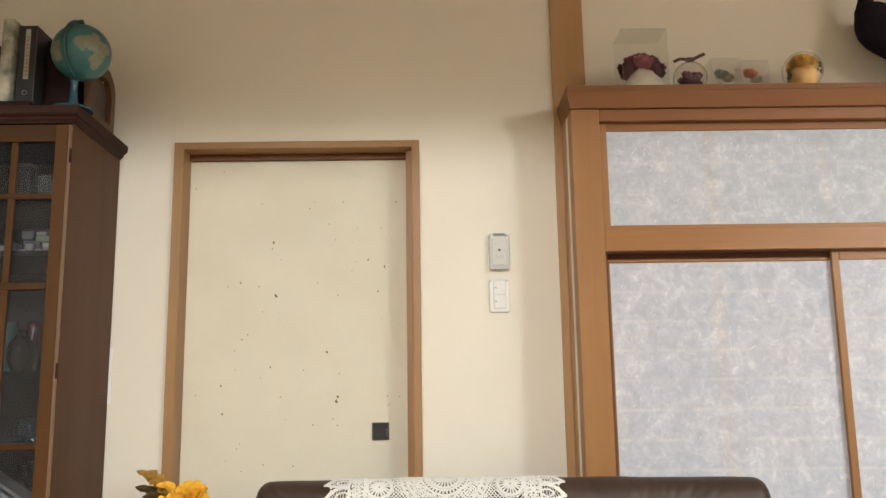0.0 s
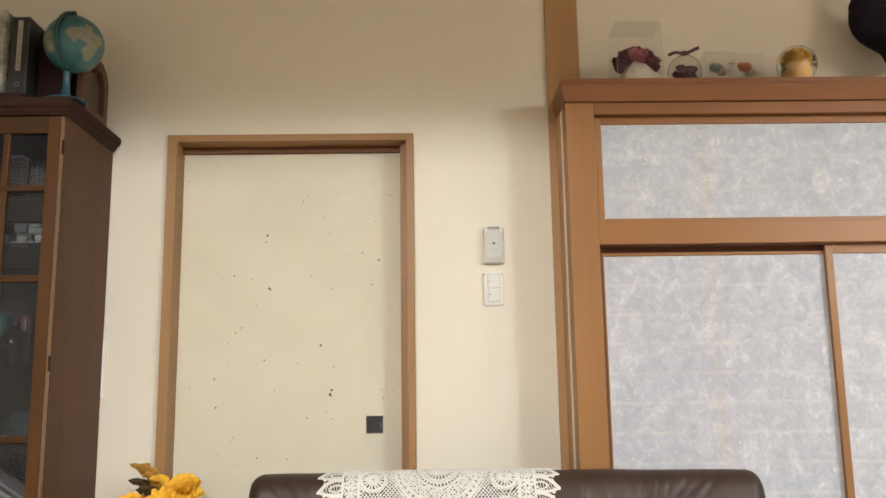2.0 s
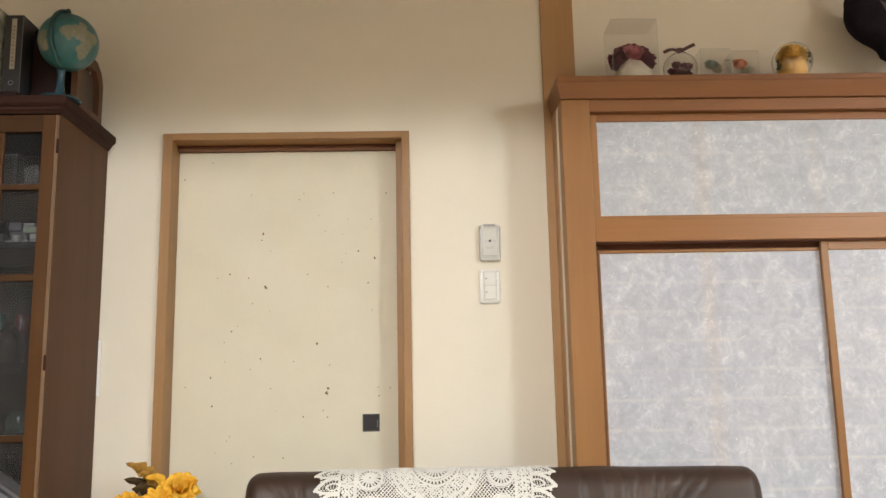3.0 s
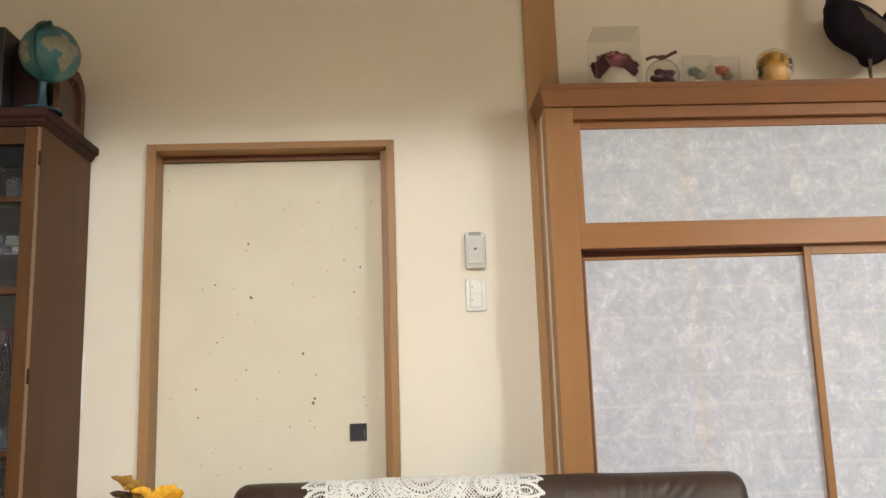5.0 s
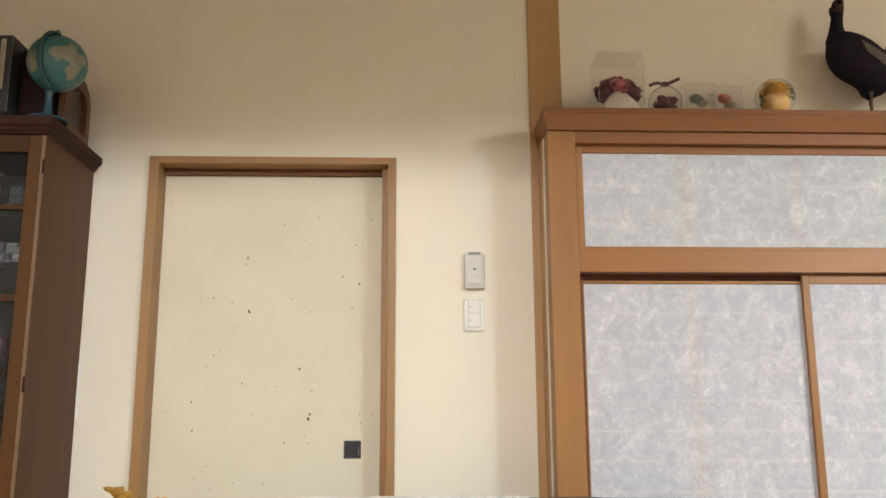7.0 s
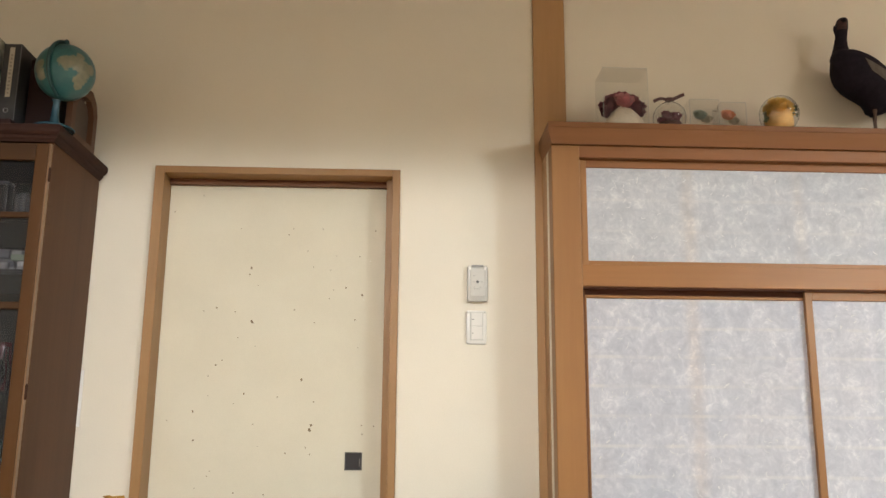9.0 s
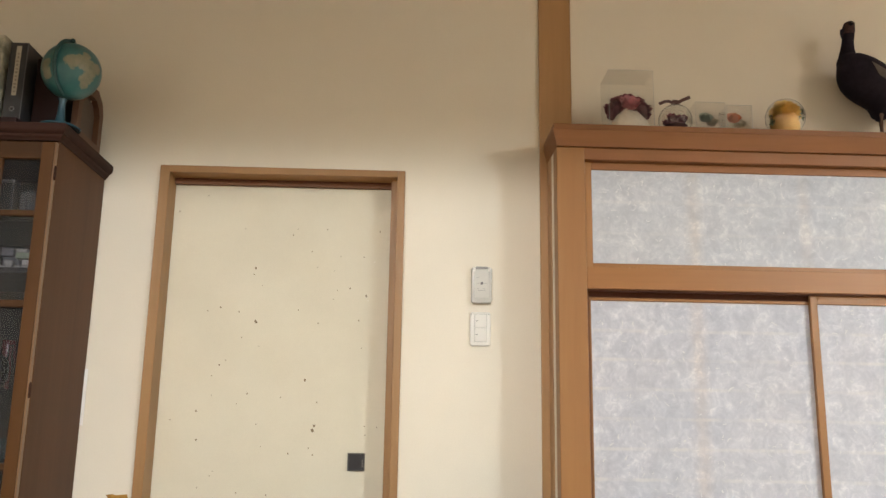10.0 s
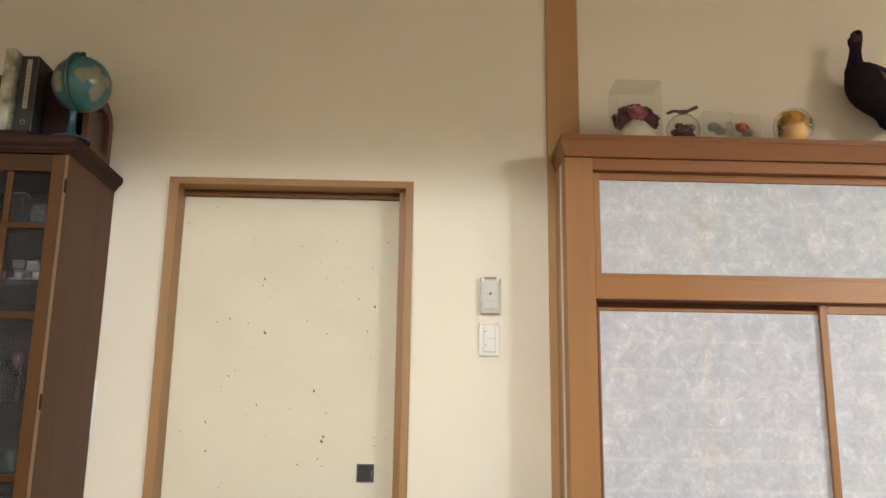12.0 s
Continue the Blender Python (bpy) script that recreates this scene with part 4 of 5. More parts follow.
def globe(x, y, z, r):
    s = thing("globe", "small turquoise desk globe with beige lands on a blue foot", "globe", (x, y, CT))
    m, n, l, b = material("globe_map", (0.05, 0.25, 0.28), 0.28, 0, 0.5)
    v = coords(n, l)
    coast = noise_of(n, l, v, 30, 5, 0.65, 0.4)
    tint = noise_of(n, l, v, 40, 3, 0.5)
    sea = ramp(n, l, tint, [(0.3, (0.030, 0.118, 0.125)), (0.7, (0.046, 0.150, 0.150))])
    land = ramp(n, l, tint, [(0.3, (0.17, 0.175, 0.120)), (0.7, (0.27, 0.25, 0.17))])
    # lands: across, up (parts of the radius) and reach of each block, on the side that faces the room
    away = Vector((-x, -y, EYE - z)).normalized()
    over = Vector((-away.y, away.x, 0)).normalized()
    upward = over.cross(-away)
    total = None
    for a, c, q in ((0.02, 0.36, 0.22), (0.28, 0.40, 0.24), (0.52, 0.30, 0.22), (0.62, 0.08, 0.20), (0.50, -0.16, 0.20), (0.44, -0.38, 0.15), (0.42, 0.62, 0.14), (0.80, 0.22, 0.16), (-0.86, 0.05, 0.20), (-0.78, -0.22, 0.18)):
        far = n.new("ShaderNodeVectorMath")
        far.operation = "DISTANCE"
        l.new(v, far.inputs[0])
        far.inputs[1].default_value = Vector((x, y, z)) + r * (a * over + c * upward + math.sqrt(max(0.0, 1 - a * a - c * c)) * away)
        near = n.new("ShaderNodeMath")
        near.operation = "MULTIPLY_ADD"
        l.new(far.outputs["Value"], near.inputs[0])
        near.inputs[1].default_value = -1.0 / (r * q)
        near.inputs[2].default_value = 1.0
        if total is None:
            total = near.outputs[0]
        else:
            most = n.new("ShaderNodeMath")
            most.operation = "MAXIMUM"
            l.new(total, most.inputs[0])
            l.new(near.outputs[0], most.inputs[1])
            total = most.outputs[0]
    both = n.new("ShaderNodeMath")
    both.operation = "MULTIPLY_ADD"
    l.new(coast, both.inputs[0])
    both.inputs[1].default_value = 2.2
    l.new(total, both.inputs[2])
    step = ramp(n, l, both.outputs[0], [(0.74, (0, 0, 0)), (1.0, (1, 1, 1))])
    l.new(blend(n, l, "MIX", step, sea, land), b.inputs["Base Color"])
    bm = bmesh.new()
    ball(bm, (x, y, z), r, 48, 32)
    part("ball", bm, m, s, "turquoise printed globe ball", smooth=True)
    blue, *_ = material("globe_foot_blue", (0.028, 0.078, 0.108), 0.25, 0.2)
    teal, *_ = material("globe_arm_teal", (0.022, 0.068, 0.066), 0.5)
    tilt = radians(-8)
    pts = []
    for k in range(25):
        a = radians(-78 + 176 * k / 24)
        px, pz = -(r + 0.006) * math.cos(a), (r + 0.006) * math.sin(a)
        px, pz = px * math.cos(tilt) - pz * math.sin(tilt), px * math.sin(tilt) + pz * math.cos(tilt)
        pts.append((x + px * 0.17, y - abs(px) * 0.98, z + pz))
    bm = bmesh.new()
    tube(bm, pts, [0.0046 + 0.0016 * math.sin(math.pi * k / 24) for k in range(25)], 10)
    part("meridian", bm, teal, s, "dark teal meridian arm", smooth=True)
    bm = bmesh.new()
    ball(bm, pts[-1], 0.008, 12, 8)
    part("pivot", bm, teal, s, smooth=True)
    bm = bmesh.new()
    lathe(bm, [(0.0005, 0), (0.060, 0.0), (0.062, 0.003), (0.059, 0.007), (0.022, 0.011), (0.016, 0.020), (0.012, 0.045), (0.0095, z - r - CT - 0.012), (0.014, z - r - CT - 0.002), (0.0005, z - r - CT - 0.001)], (x - 0.020, y + 0.006, CT), 32)
    part("foot", bm, blue, s, "glossy blue foot", smooth=True)


globe(-1.0645, 2.530, 2.0435, 0.0868)

# ---- ornaments on the ledge ----
LT = 1.9765


def petal_flower(bm, centre, r, layers=4, seed=1, up=Vector((0, -0.75, 0.66)), mat=0):
    """A rose head of curled petals round an axis."""
    rr = random.Random(seed)
    up = up.normalized()
    side = up.cross(Vector((0.3, 1, 0.2))).normalized()
    fore = up.cross(side)
    c0 = Vector(centre)
    for L_ in range(layers):
        q = (L_ + 1) / layers
        cnt = 3 + 2 * L_
        for k in range(cnt):
            a = 2 * math.pi * (k + 0.5 * (L_ % 2)) / cnt + rr.uniform(-0.15, 0.15)
            out = side * math.cos(a) + fore * math.sin(a)
            tan = side * -math.sin(a) + fore * math.cos(a)
            w = r * (0.35 + 0.35 * q) * rr.uniform(0.85, 1.1)
            h = r * (0.95 - 0.25 * q)
            g = []
            for i in range(5):
                row = []
                t = i / 4
                rad = r * (0.12 + 0.75 * q * (0.35 + 0.65 * t ** 1.2)) + (r * 0.16 * q * max(0, t - 0.6) * 2.5)
                for k2 in range(5):
                    s_ = (k2 - 2) / 2
                    wid = w * math.sin(math.pi * (0.25 + 0.6 * t)) * s_
                    p = c0 + out * (rad * (1 - 0.18 * s_ * s_)) + tan * wid + up * (-0.45 * r + h * t * (1 - 0.15 * s_ * s_) + (1 - q) * r * 0.3)
                    row.append(bm.verts.new(p))
                g.append(row)
            for i in range(4):
                for k2 in range(4):
                    bm.faces.new((g[i][k2], g[i][k2 + 1], g[i + 1][k2 + 1], g[i + 1][k2])).material_index = mat
    return bm


def flower_mat(name, a, b):
    return mottled(name, a, b, 45, 0.7, 300, 0.05, 0.2)


DEEP_RED = flower_mat("deep_red_petal", (0.285, 0.085, 0.110), (0.20, 0.054, 0.074))
PINK = flower_mat("pink_petal", (0.66, 0.27, 0.30), (0.56, 0.21, 0.24))
ORANGE = flower_mat("orange_petal", (0.84, 0.40, 0.24), (0.76, 0.32, 0.18))
BLUEGREEN = flower_mat("blue_green_petal", (0.52, 0.57, 0.46), (0.40, 0.48, 0.41))
YELLOW = flower_mat("yellow_petal", (0.98, 0.70, 0.20), (0.95, 0.63, 0.15))
LEAF = flower_mat("leaf_green", (0.14, 0.14, 0.055), (0.09, 0.09, 0.035))
PALE_LEAF = flower_mat("pale_leaf_green", (0.26, 0.26, 0.13), (0.19, 0.19, 0.09))
PEACH = mottled("peach_filling", (0.86, 0.54, 0.21), (0.76, 0.43, 0.14), 40, 0.8)
BLUE_LEAF = flower_mat("blue_green_leaf", (0.22, 0.27, 0.20), (0.15, 0.19, 0.14))
CREAM_CLOTH = mottled("cream_cloth", (0.66, 0.60, 0.49), (0.57, 0.51, 0.41), 30, 0.8)
CUSHION = mottled("beige_cushion", (0.66, 0.59, 0.45), (0.58, 0.51, 0.38), 40, 0.85)
PALE_PETAL = flower_mat("pale_petal", (0.74, 0.67, 0.51), (0.66, 0.59, 0.44))


# lid is tinted darker than the walls in place of its grazing reflection
CASE_LID = thin_clear("acrylic_lid", (0.95, 0.947, 0.94), 0.012, 0.02)
EDGE_LINE = thin_clear("edge_bright_line", (0.96, 0.96, 0.95), 0.02, 0.60)


def acrylic_case(parent, x0, x1, y0, y1, z1, w=0.0022):
    for a in ((x0, x1, y0, y0 + w, LT, z1), (x0, x1, y1 - w, y1, LT, z1), (x0, x0 + w, y0 + w, y1 - w, LT, z1 - w), (x1 - w, x1, y0 + w, y1 - w, LT, z1 - w), (x0, x1, y0 + w, y1 - w, z1 - w, z1)):
        o = part("case_wall", boxed(*a, bevel=0.0004, segments=1), ACRYLIC, parent, "clear acrylic")
        o.visible_shadow = False
    if z1 > 2.15:
        o.data.materials.clear()
        o.data.materials.append(CASE_LID)
    # pale bars stand in for the light caught along the case's front edges
    e = 0.0010
    for x in (x0, x1 - e):
        part("case_edge", boxed(x, x + e, y0 - 0.0002, y0 + e, LT, z1), EDGE_LINE, parent, "pale bar for the bright line on the edge")
    part("case_edge", boxed(x0, x1, y0 - 0.0002, y0 + e, z1 - e, z1 + 0.0002), EDGE_LINE, parent, "pale bar for the bright line on the edge")


def bloom(name, parent, mat, centre, r, seed, layers=4, up=Vector((0, -0.75, 0.66)), label=""):
    bm = bmesh.new()
    petal_flower(bm, centre, r, layers, seed, up)
    return part(name, bm, mat, parent, label, smooth=True)


def leaf_shape(bm, base, tip, width, bend=0.01, n=5):
    a, b = Vector(base), Vector(tip)
    d = (b - a)
    side = d.cross(Vector((0, 1, 0.3))).normalized()
    up = side.cross(d).normalized()
    rows = []
    for i in range(n + 1):
        t = i / n
        w = width * math.sin(math.pi * min(1, 0.06 + 0.94 * t)) ** 0.8 * (1 - 0.2 * t)
        c = a + d * t + up * bend * math.sin(math.pi * t)
        rows.append([bm.verts.new(c - side * w + up * w * 0.25), bm.verts.new(c), bm.verts.new(c + side * w + up * w * 0.25)])
    for p, q in zip(rows, rows[1:]):
        for k in (0, 1):
            bm.faces.new((p[k], p[k + 1], q[k + 1], q[k]))
    return bm


# tall case with dark roses round a pink one
s = thing("flower_case", "clear acrylic case of dark red and pink roses", "ornament", (0.72, 2.80, LT))
acrylic_case(s, 0.643, 0.797, 2.735, 2.858, 2.197)
bm = bmesh.new()
lathe(bm, [(0.0005, 0.004), (0.066, 0.004), (0.069, 0.012), (0.065, 0.036), (0.052, 0.062), (0.034, 0.084), (0.0005, 0.092)], (0.722, 2.778, LT), 28, squash=0.75)
for v in bm.verts:
    v.co += Vector((noise.noise(v.co * 60), noise.noise(v.co * 60 + Vector((5, 0, 0))), noise.noise(v.co * 60 + Vector((0, 9, 0))))) * 0.006
part("cloth_base", bm, CREAM_CLOTH, s, "crumpled cream cloth", smooth=True)
for k, (x, z, r) in enumerate(((0.670, 2.066, 0.038), (0.690, 2.092, 0.035), (0.718, 2.104, 0.033), (0.745, 2.094, 0.034), (0.764, 2.072, 0.036), (0.666, 2.046, 0.026), (0.772, 2.052, 0.026))):
    bloom("rose", s, DEEP_RED, (x, 2.775, z), r, 20 + k, 4, label="dark red rose")
bloom("rose", s, PINK, (0.718, 2.748, 2.084), 0.037, 31, 4, label="pink rose")
for k, (x, z) in enumerate(((0.664, 2.045), (0.782, 2.05), (0.79, 2.075))):
    bm = leaf_shape(bmesh.new(), (x, 2.775, z - 0.02), (x + 0.008 * (1 if k else -1), 2.768, z + 0.012), 0.008)
    part("leaf", bm, PALE_PETAL, s)


def glass_ball(parent, centre, r, low=-0.98):
    bm = bmesh.new()
    prof = []
    for k in range(21):
        a = math.asin(low) + (math.pi / 2 - math.asin(low)) * k / 20
        prof.append((max(0.0004, r * math.cos(a)), r * math.sin(a)))
    inner = [(max(0.0004, q * (r - 0.0014) / r), z * (r - 0.0014) / r) for q, z in reversed(prof)]
    lathe(bm, prof + inner + prof[:1], centre, 48)
    o = part("glass_dome", bm, GLASS, parent, "clear glass dome", smooth=True)
    o.visible_shadow = False


# small dome with a bow
RIBBON, *_ = material("brown_ribbon", (0.075, 0.028, 0.026), 0.45)
s = thing("flower_dome", "small glass dome of dark red petals with a brown ribbon bow", "ornament", (0.872, 2.775, LT))
c = (0.879, 2.775, 2.0345)
glass_ball(s, c, 0.0565)
bm = lathe(bmesh.new(), [(0.0005, 0.012), (0.026, 0.012), (0.030, 0.016), (0.040, 0.036), (0.037, 0.038), (0.0005, 0.034)], (0.879, 2.775, LT), 24)
part("dish", bm, RIBBON, s, "dark red dish", smooth=True)
for k in range(5):
    bloom("rose", s, DEEP_RED, (0.852 + 0.0125 * k, 2.770 - 0.008 * (k % 2), 2.022 + 0.010 * ((k * 2) % 3)), 0.020, 40 + k, 3, label="dark red rose")


def ribbon_strip(parent, pts, w):
    bm = bmesh.new()
    rows = []
    for i, p in enumerate(pts):
        d = Vector(pts[min(i + 1, len(pts) - 1)]) - Vector(pts[max(0, i - 1)])
        q = d.cross(Vector((0, 1, 0))).normalized() * w
        rows.append([bm.verts.new(Vector(p) + q), bm.verts.new(Vector(p) - q)])
    for a, b in zip(rows, rows[1:]):
        bm.faces.new((a[0], a[1], b[1], b[0]))
    o = part("ribbon", bm, RIBBON, parent)
    mod = o.modifiers.new("thick", "SOLIDIFY")
    mod.thickness = 0.0012


ribbon_strip(s, [(0.876, 2.772, 2.096), (0.895, 2.768, 2.101), (0.912, 2.765, 2.109), (0.930, 2.764, 2.117)], 0.0058)
ribbon_strip(s, [(0.876, 2.772, 2.096), (0.858, 2.768, 2.101), (0.842, 2.764, 2.098), (0.822, 2.762, 2.088)], 0.0054)
ribbon_strip(s, [(0.862, 2.764, 2.092), (0.872, 2.762, 2.100), (0.884, 2.762, 2.100), (0.892, 2.764, 2.092)], 0.0045)
ribbon_strip(s, [(0.874, 2.766, 2.094), (0.868, 2.742, 2.085), (0.856, 2.728, 2.075)], 0.003)

# two small cubes
s = thing("flower_cube", "small clear acrylic cube with a blue-green dried flower", "ornament", (0.995, 2.80, LT))
acrylic_case(s, 0.943, 1.045, 2.752, 2.842, 2.096)
bloom("flower", s, BLUEGREEN, (0.990, 2.790, 2.054), 0.025, 51, 5, label="blue-green flower")
bloom("flower", s, PALE_PETAL, (1.016, 2.805, 2.046), 0.024, 52, 4, label="cream flower")
part("cushion", boxed(0.948, 1.04, 2.758, 2.836, LT + 0.003, LT + 0.034, bevel=0.01, segments=3), CUSHION, s, smooth=True)
s = thing("flower_cube", "small clear acrylic cube with an orange dried flower", "ornament", (1.095, 2.80, LT))
acrylic_case(s, 1.052, 1.140, 2.757, 2.842, 2.090)
bloom("flower", s, ORANGE, (1.086, 2.785, 2.054), 0.026, 53, 5, label="orange flower")
bloom("flower", s, PALE_PETAL, (1.114, 2.81, 2.044), 0.022, 54, 4, label="cream flower")
part("cushion", boxed(1.057, 1.135, 2.763, 2.836, LT + 0.003, LT + 0.034, bevel=0.01, segments=3), CUSHION, s, smooth=True)

# large dome with a yellow rose
s = thing("flower_dome", "clear glass dome of yellow roses over pale amber filling", "ornament", (1.262, 2.785, LT))
glass_ball(s, (1.266, 2.785, 2.0595), 0.0665)
bloom("rose", s, YELLOW, (1.263, 2.766, 2.079), 0.046, 61, 6, up=Vector((0, -0.85, 0.55)), label="yellow rose")
for k, (x, z) in enumerate(((1.236, 2.070), (1.290, 2.070))):
    bloom("rose", s, YELLOW, (x, 2.772, z), 0.030, 62 + k, 5, up=Vector(((x - 1.264) * 14, -0.8, 0.4)), label="yellow rose")
rr_ = random.Random(8)
for cx_, cz_, cnt_, tint in ((1.216, 2.038, 6, LEAF), (1.309, 2.066, 6, BLUE_LEAF)):
    for k in range(cnt_):
        a = (cx_ + rr_.uniform(-0.006, 0.006), 2.765, cz_ + rr_.uniform(-0.016, 0.010))
        b = (a[0] + rr_.uniform(-0.010, 0.012), 2.758, a[2] + rr_.uniform(-0.006, 0.020))
        part("leaf", leaf_shape(bmesh.new(), a, b, rr_.uniform(0.006, 0.009)), PALE_LEAF if k % 3 == 1 else tint, s)
bm = lathe(bmesh.new(), [(0.0005, 0.018), (0.036, 0.019), (0.045, 0.036), (0.048, 0.060), (0.042, 0.086), (0.028, 0.104), (0.0005, 0.112)], (1.264, 2.786, LT), 32)
for v in bm.verts:
    v.co += Vector((noise.noise(v.co * 70), noise.noise(v.co * 70 + Vector((5, 0, 0))), 0.5 * noise.noise(v.co * 70 + Vector((0, 9, 0))))) * 0.004
part("filling", bm, PEACH, s, "pale amber filling", smooth=True)

# bird figure, one plain mesh
BY = 2.785
# height, middle, half length and half breadth of its level sections
SECTIONS = (
    (2.4276, 1.5226, 0.0082, 0.0082), (2.4247, 1.5220, 0.0145, 0.0145), (2.4191, 1.5207, 0.0185, 0.0185), (2.4077, 1.5185, 0.0208, 0.0208),
    (2.3899, 1.5150, 0.0224, 0.0224), (2.3758, 1.5118, 0.0228, 0.0228), (2.3665, 1.5125, 0.0205, 0.0205), (2.3473, 1.5095, 0.0201, 0.0201),
    (2.3185, 1.5059, 0.0241, 0.0241), (2.2991, 1.5046, 0.0280, 0.0280), (2.2924, 1.5097, 0.0350, 0.0350), (2.2885, 1.5181, 0.0459, 0.0459),
    (2.2820, 1.5273, 0.0578, 0.0502), (2.2729, 1.5361, 0.0703, 0.0546), (2.2580, 1.5486, 0.0812, 0.0595), (2.2404, 1.5572, 0.0930, 0.0636),
    (2.2176, 1.5671, 0.1043, 0.0675), (2.1949, 1.5783, 0.1115, 0.0701), (2.1754, 1.5903, 0.1158, 0.0716), (2.1559, 1.6019, 0.1118, 0.0702),
    (2.1364, 1.6161, 0.0986, 0.0656), (2.1234, 1.6245, 0.0854, 0.0610), (2.1095, 1.6290, 0.0696, 0.0554), (2.0953, 1.6235, 0.0538, 0.0499),
    (2.0776, 1.6110, 0.0379, 0.0379), (2.0669, 1.6017, 0.0198, 0.0198), (2.0584, 1.5955, 0.0086, 0.0086),
)
bm = bmesh.new()
rings = []
for z, x, hl, hb in SECTIONS:
    ring = []
    for k in range(40):
        a = 2 * math.pi * k / 40
        p = Vector((x + hl * math.cos(a), BY + hb * math.sin(a), z))
        ring.append(bm.verts.new(p + Vector((0.0016 * noise.noise(p * 90), 0.0016 * noise.noise(p * 90 + Vector((7, 0, 0))), 0))))
    rings.append(ring)
for n_row, (a, b) in enumerate(zip(rings, rings[1:])):
    for k in range(40):
        f = bm.faces.new((a[k], a[(k + 1) % 40], b[(k + 1) % 40], b[k]))
        if n_row < 5 and 22 <= k <= 37:
            f.material_index = 2
bm.faces.new(rings[0])
bm.faces.new(rings[-1])
tube(bm, [(1.66, BY, 2.205), (1.74, BY, 2.165), (1.80, BY, 2.135), (1.85, BY, 2.11)], [0.066, 0.046, 0.028, 0.010], 16, flat=0.7)
tube(bm, [(1.487, BY - 0.012, 2.388), (1.482, BY - 0.016, 2.372), (1.484, BY - 0.014, 2.362)], [0.007, 0.006, 0.002], 8)
tube(bm, [(1.516, BY - 0.020, 2.412), (1.514, BY - 0.034, 2.403), (1.512, BY - 0.040, 2.396)], [0.009, 0.005, 0.001], 8)
first_leg = len(bm.faces)
for dx, dy in ((0.0, -0.022), (0.022, 0.025)):
    tube(bm, [(1.594 + dx, BY + dy, 2.085), (1.593 + dx, BY + dy, 2.062), (1.592 + dx, BY + dy, 2.03), (1.592 + dx, BY + dy, LT + 0.005)], [0.011, 0.0055, 0.0034, 0.0034], 10)
    for q in (-0.5, 0.0, 0.5):
        tube(bm, [(1.592 + dx, BY + dy, LT + 0.006), (1.580 + dx + 0.03 * math.sin(q), BY + dy - 0.03 * math.cos(q), LT + 0.003)], [0.004, 0.002], 6)
bm.faces.ensure_lookup_table()
for f in bm.faces[first_leg:]:
    f.material_index = 3
# folded wing patch lying on the flank
g = []
for i in range(10):
    t = i / 9
    row = []
    for k in range(6):
        q = k / 5
        x = 1.553 + 0.016 * q + (0.135 - 0.02 * q) * t
        z = 2.250 - 0.050 * q - 0.085 * t - 0.012 * q * t
        near = sorted(SECTIONS, key=lambda r: abs(r[0] - z))[:2]
        w0 = abs(near[1][0] - z) / max(1e-6, abs(near[0][0] - z) + abs(near[1][0] - z))
        mid, hl, hb = (near[0][m] * w0 + near[1][m] * (1 - w0) for m in (1, 2, 3))
        e = max(-0.97, min(0.97, (x - mid) / hl))
        row.append(bm.verts.new((x, BY - hb * math.sqrt(1 - e * e) - 0.004, z)))
    g.append(row)
for a, b in zip(g, g[1:]):
    for k in range(5):
        bm.faces.new((a[k], a[k + 1], b[k + 1], b[k])).material_index = 1
BIRD = mottled("black_feather", (0.018, 0.014, 0.021), (0.012, 0.009, 0.014), 60, 0.75, 400, 0.4, 0.12)
WING = mottled("grey_feather", (0.125, 0.108, 0.090), (0.090, 0.076, 0.064), 60, 0.7, 400, 0.3, 0.2)
FACE = mottled("red_brown_face", (0.066, 0.028, 0.024), (0.018, 0.010, 0.010), 70, 0.7)
LEG = mottled("bird_leg", (0.15, 0.095, 0.070), (0.10, 0.062, 0.046), 80, 0.7)
solo("bird_figure", bm, (BIRD, WING, FACE, LEG), "black standing bird figure with a grey wing patch on the ledge", "figure", smooth=True)

# ---- sofa ----
SX0, SX1, SY, ST = -0.497, 0.937, 2.530, 0.760
sofa = thing("sofa", "two-seat sofa in creased dark brown leather", "sofa", (0.22, 2.2, 0))


def back_profile(s_):
    """(y, z) of the backrest's surface; s_ = 0 at the crest, growing down the front."""
    r = 0.072
    if s_ < -r * math.pi / 2:
        return SY + r, ST - r + (s_ + r * math.pi / 2)
    if s_ <= r * 1.25:
        a = s_ / r
        return SY - r * math.sin(a), ST - r + r * math.cos(a)
    y, z = SY - r * math.sin(1.25), ST - r + r * math.cos(1.25)
    d = s_ - r * 1.25
    return y - 0.30 * d, z - 0.954 * d


def crest_drop(x):
    """How far the crest falls towards the rounded ends."""
    e = min(x - SX0, SX1 - x)
    R_ = 0.042
    if e >= R_:
        return 0.0
    q = 1 - max(0.0, e) / R_
    return R_ * (1 - math.sqrt(max(0.0, 1 - q * q)))


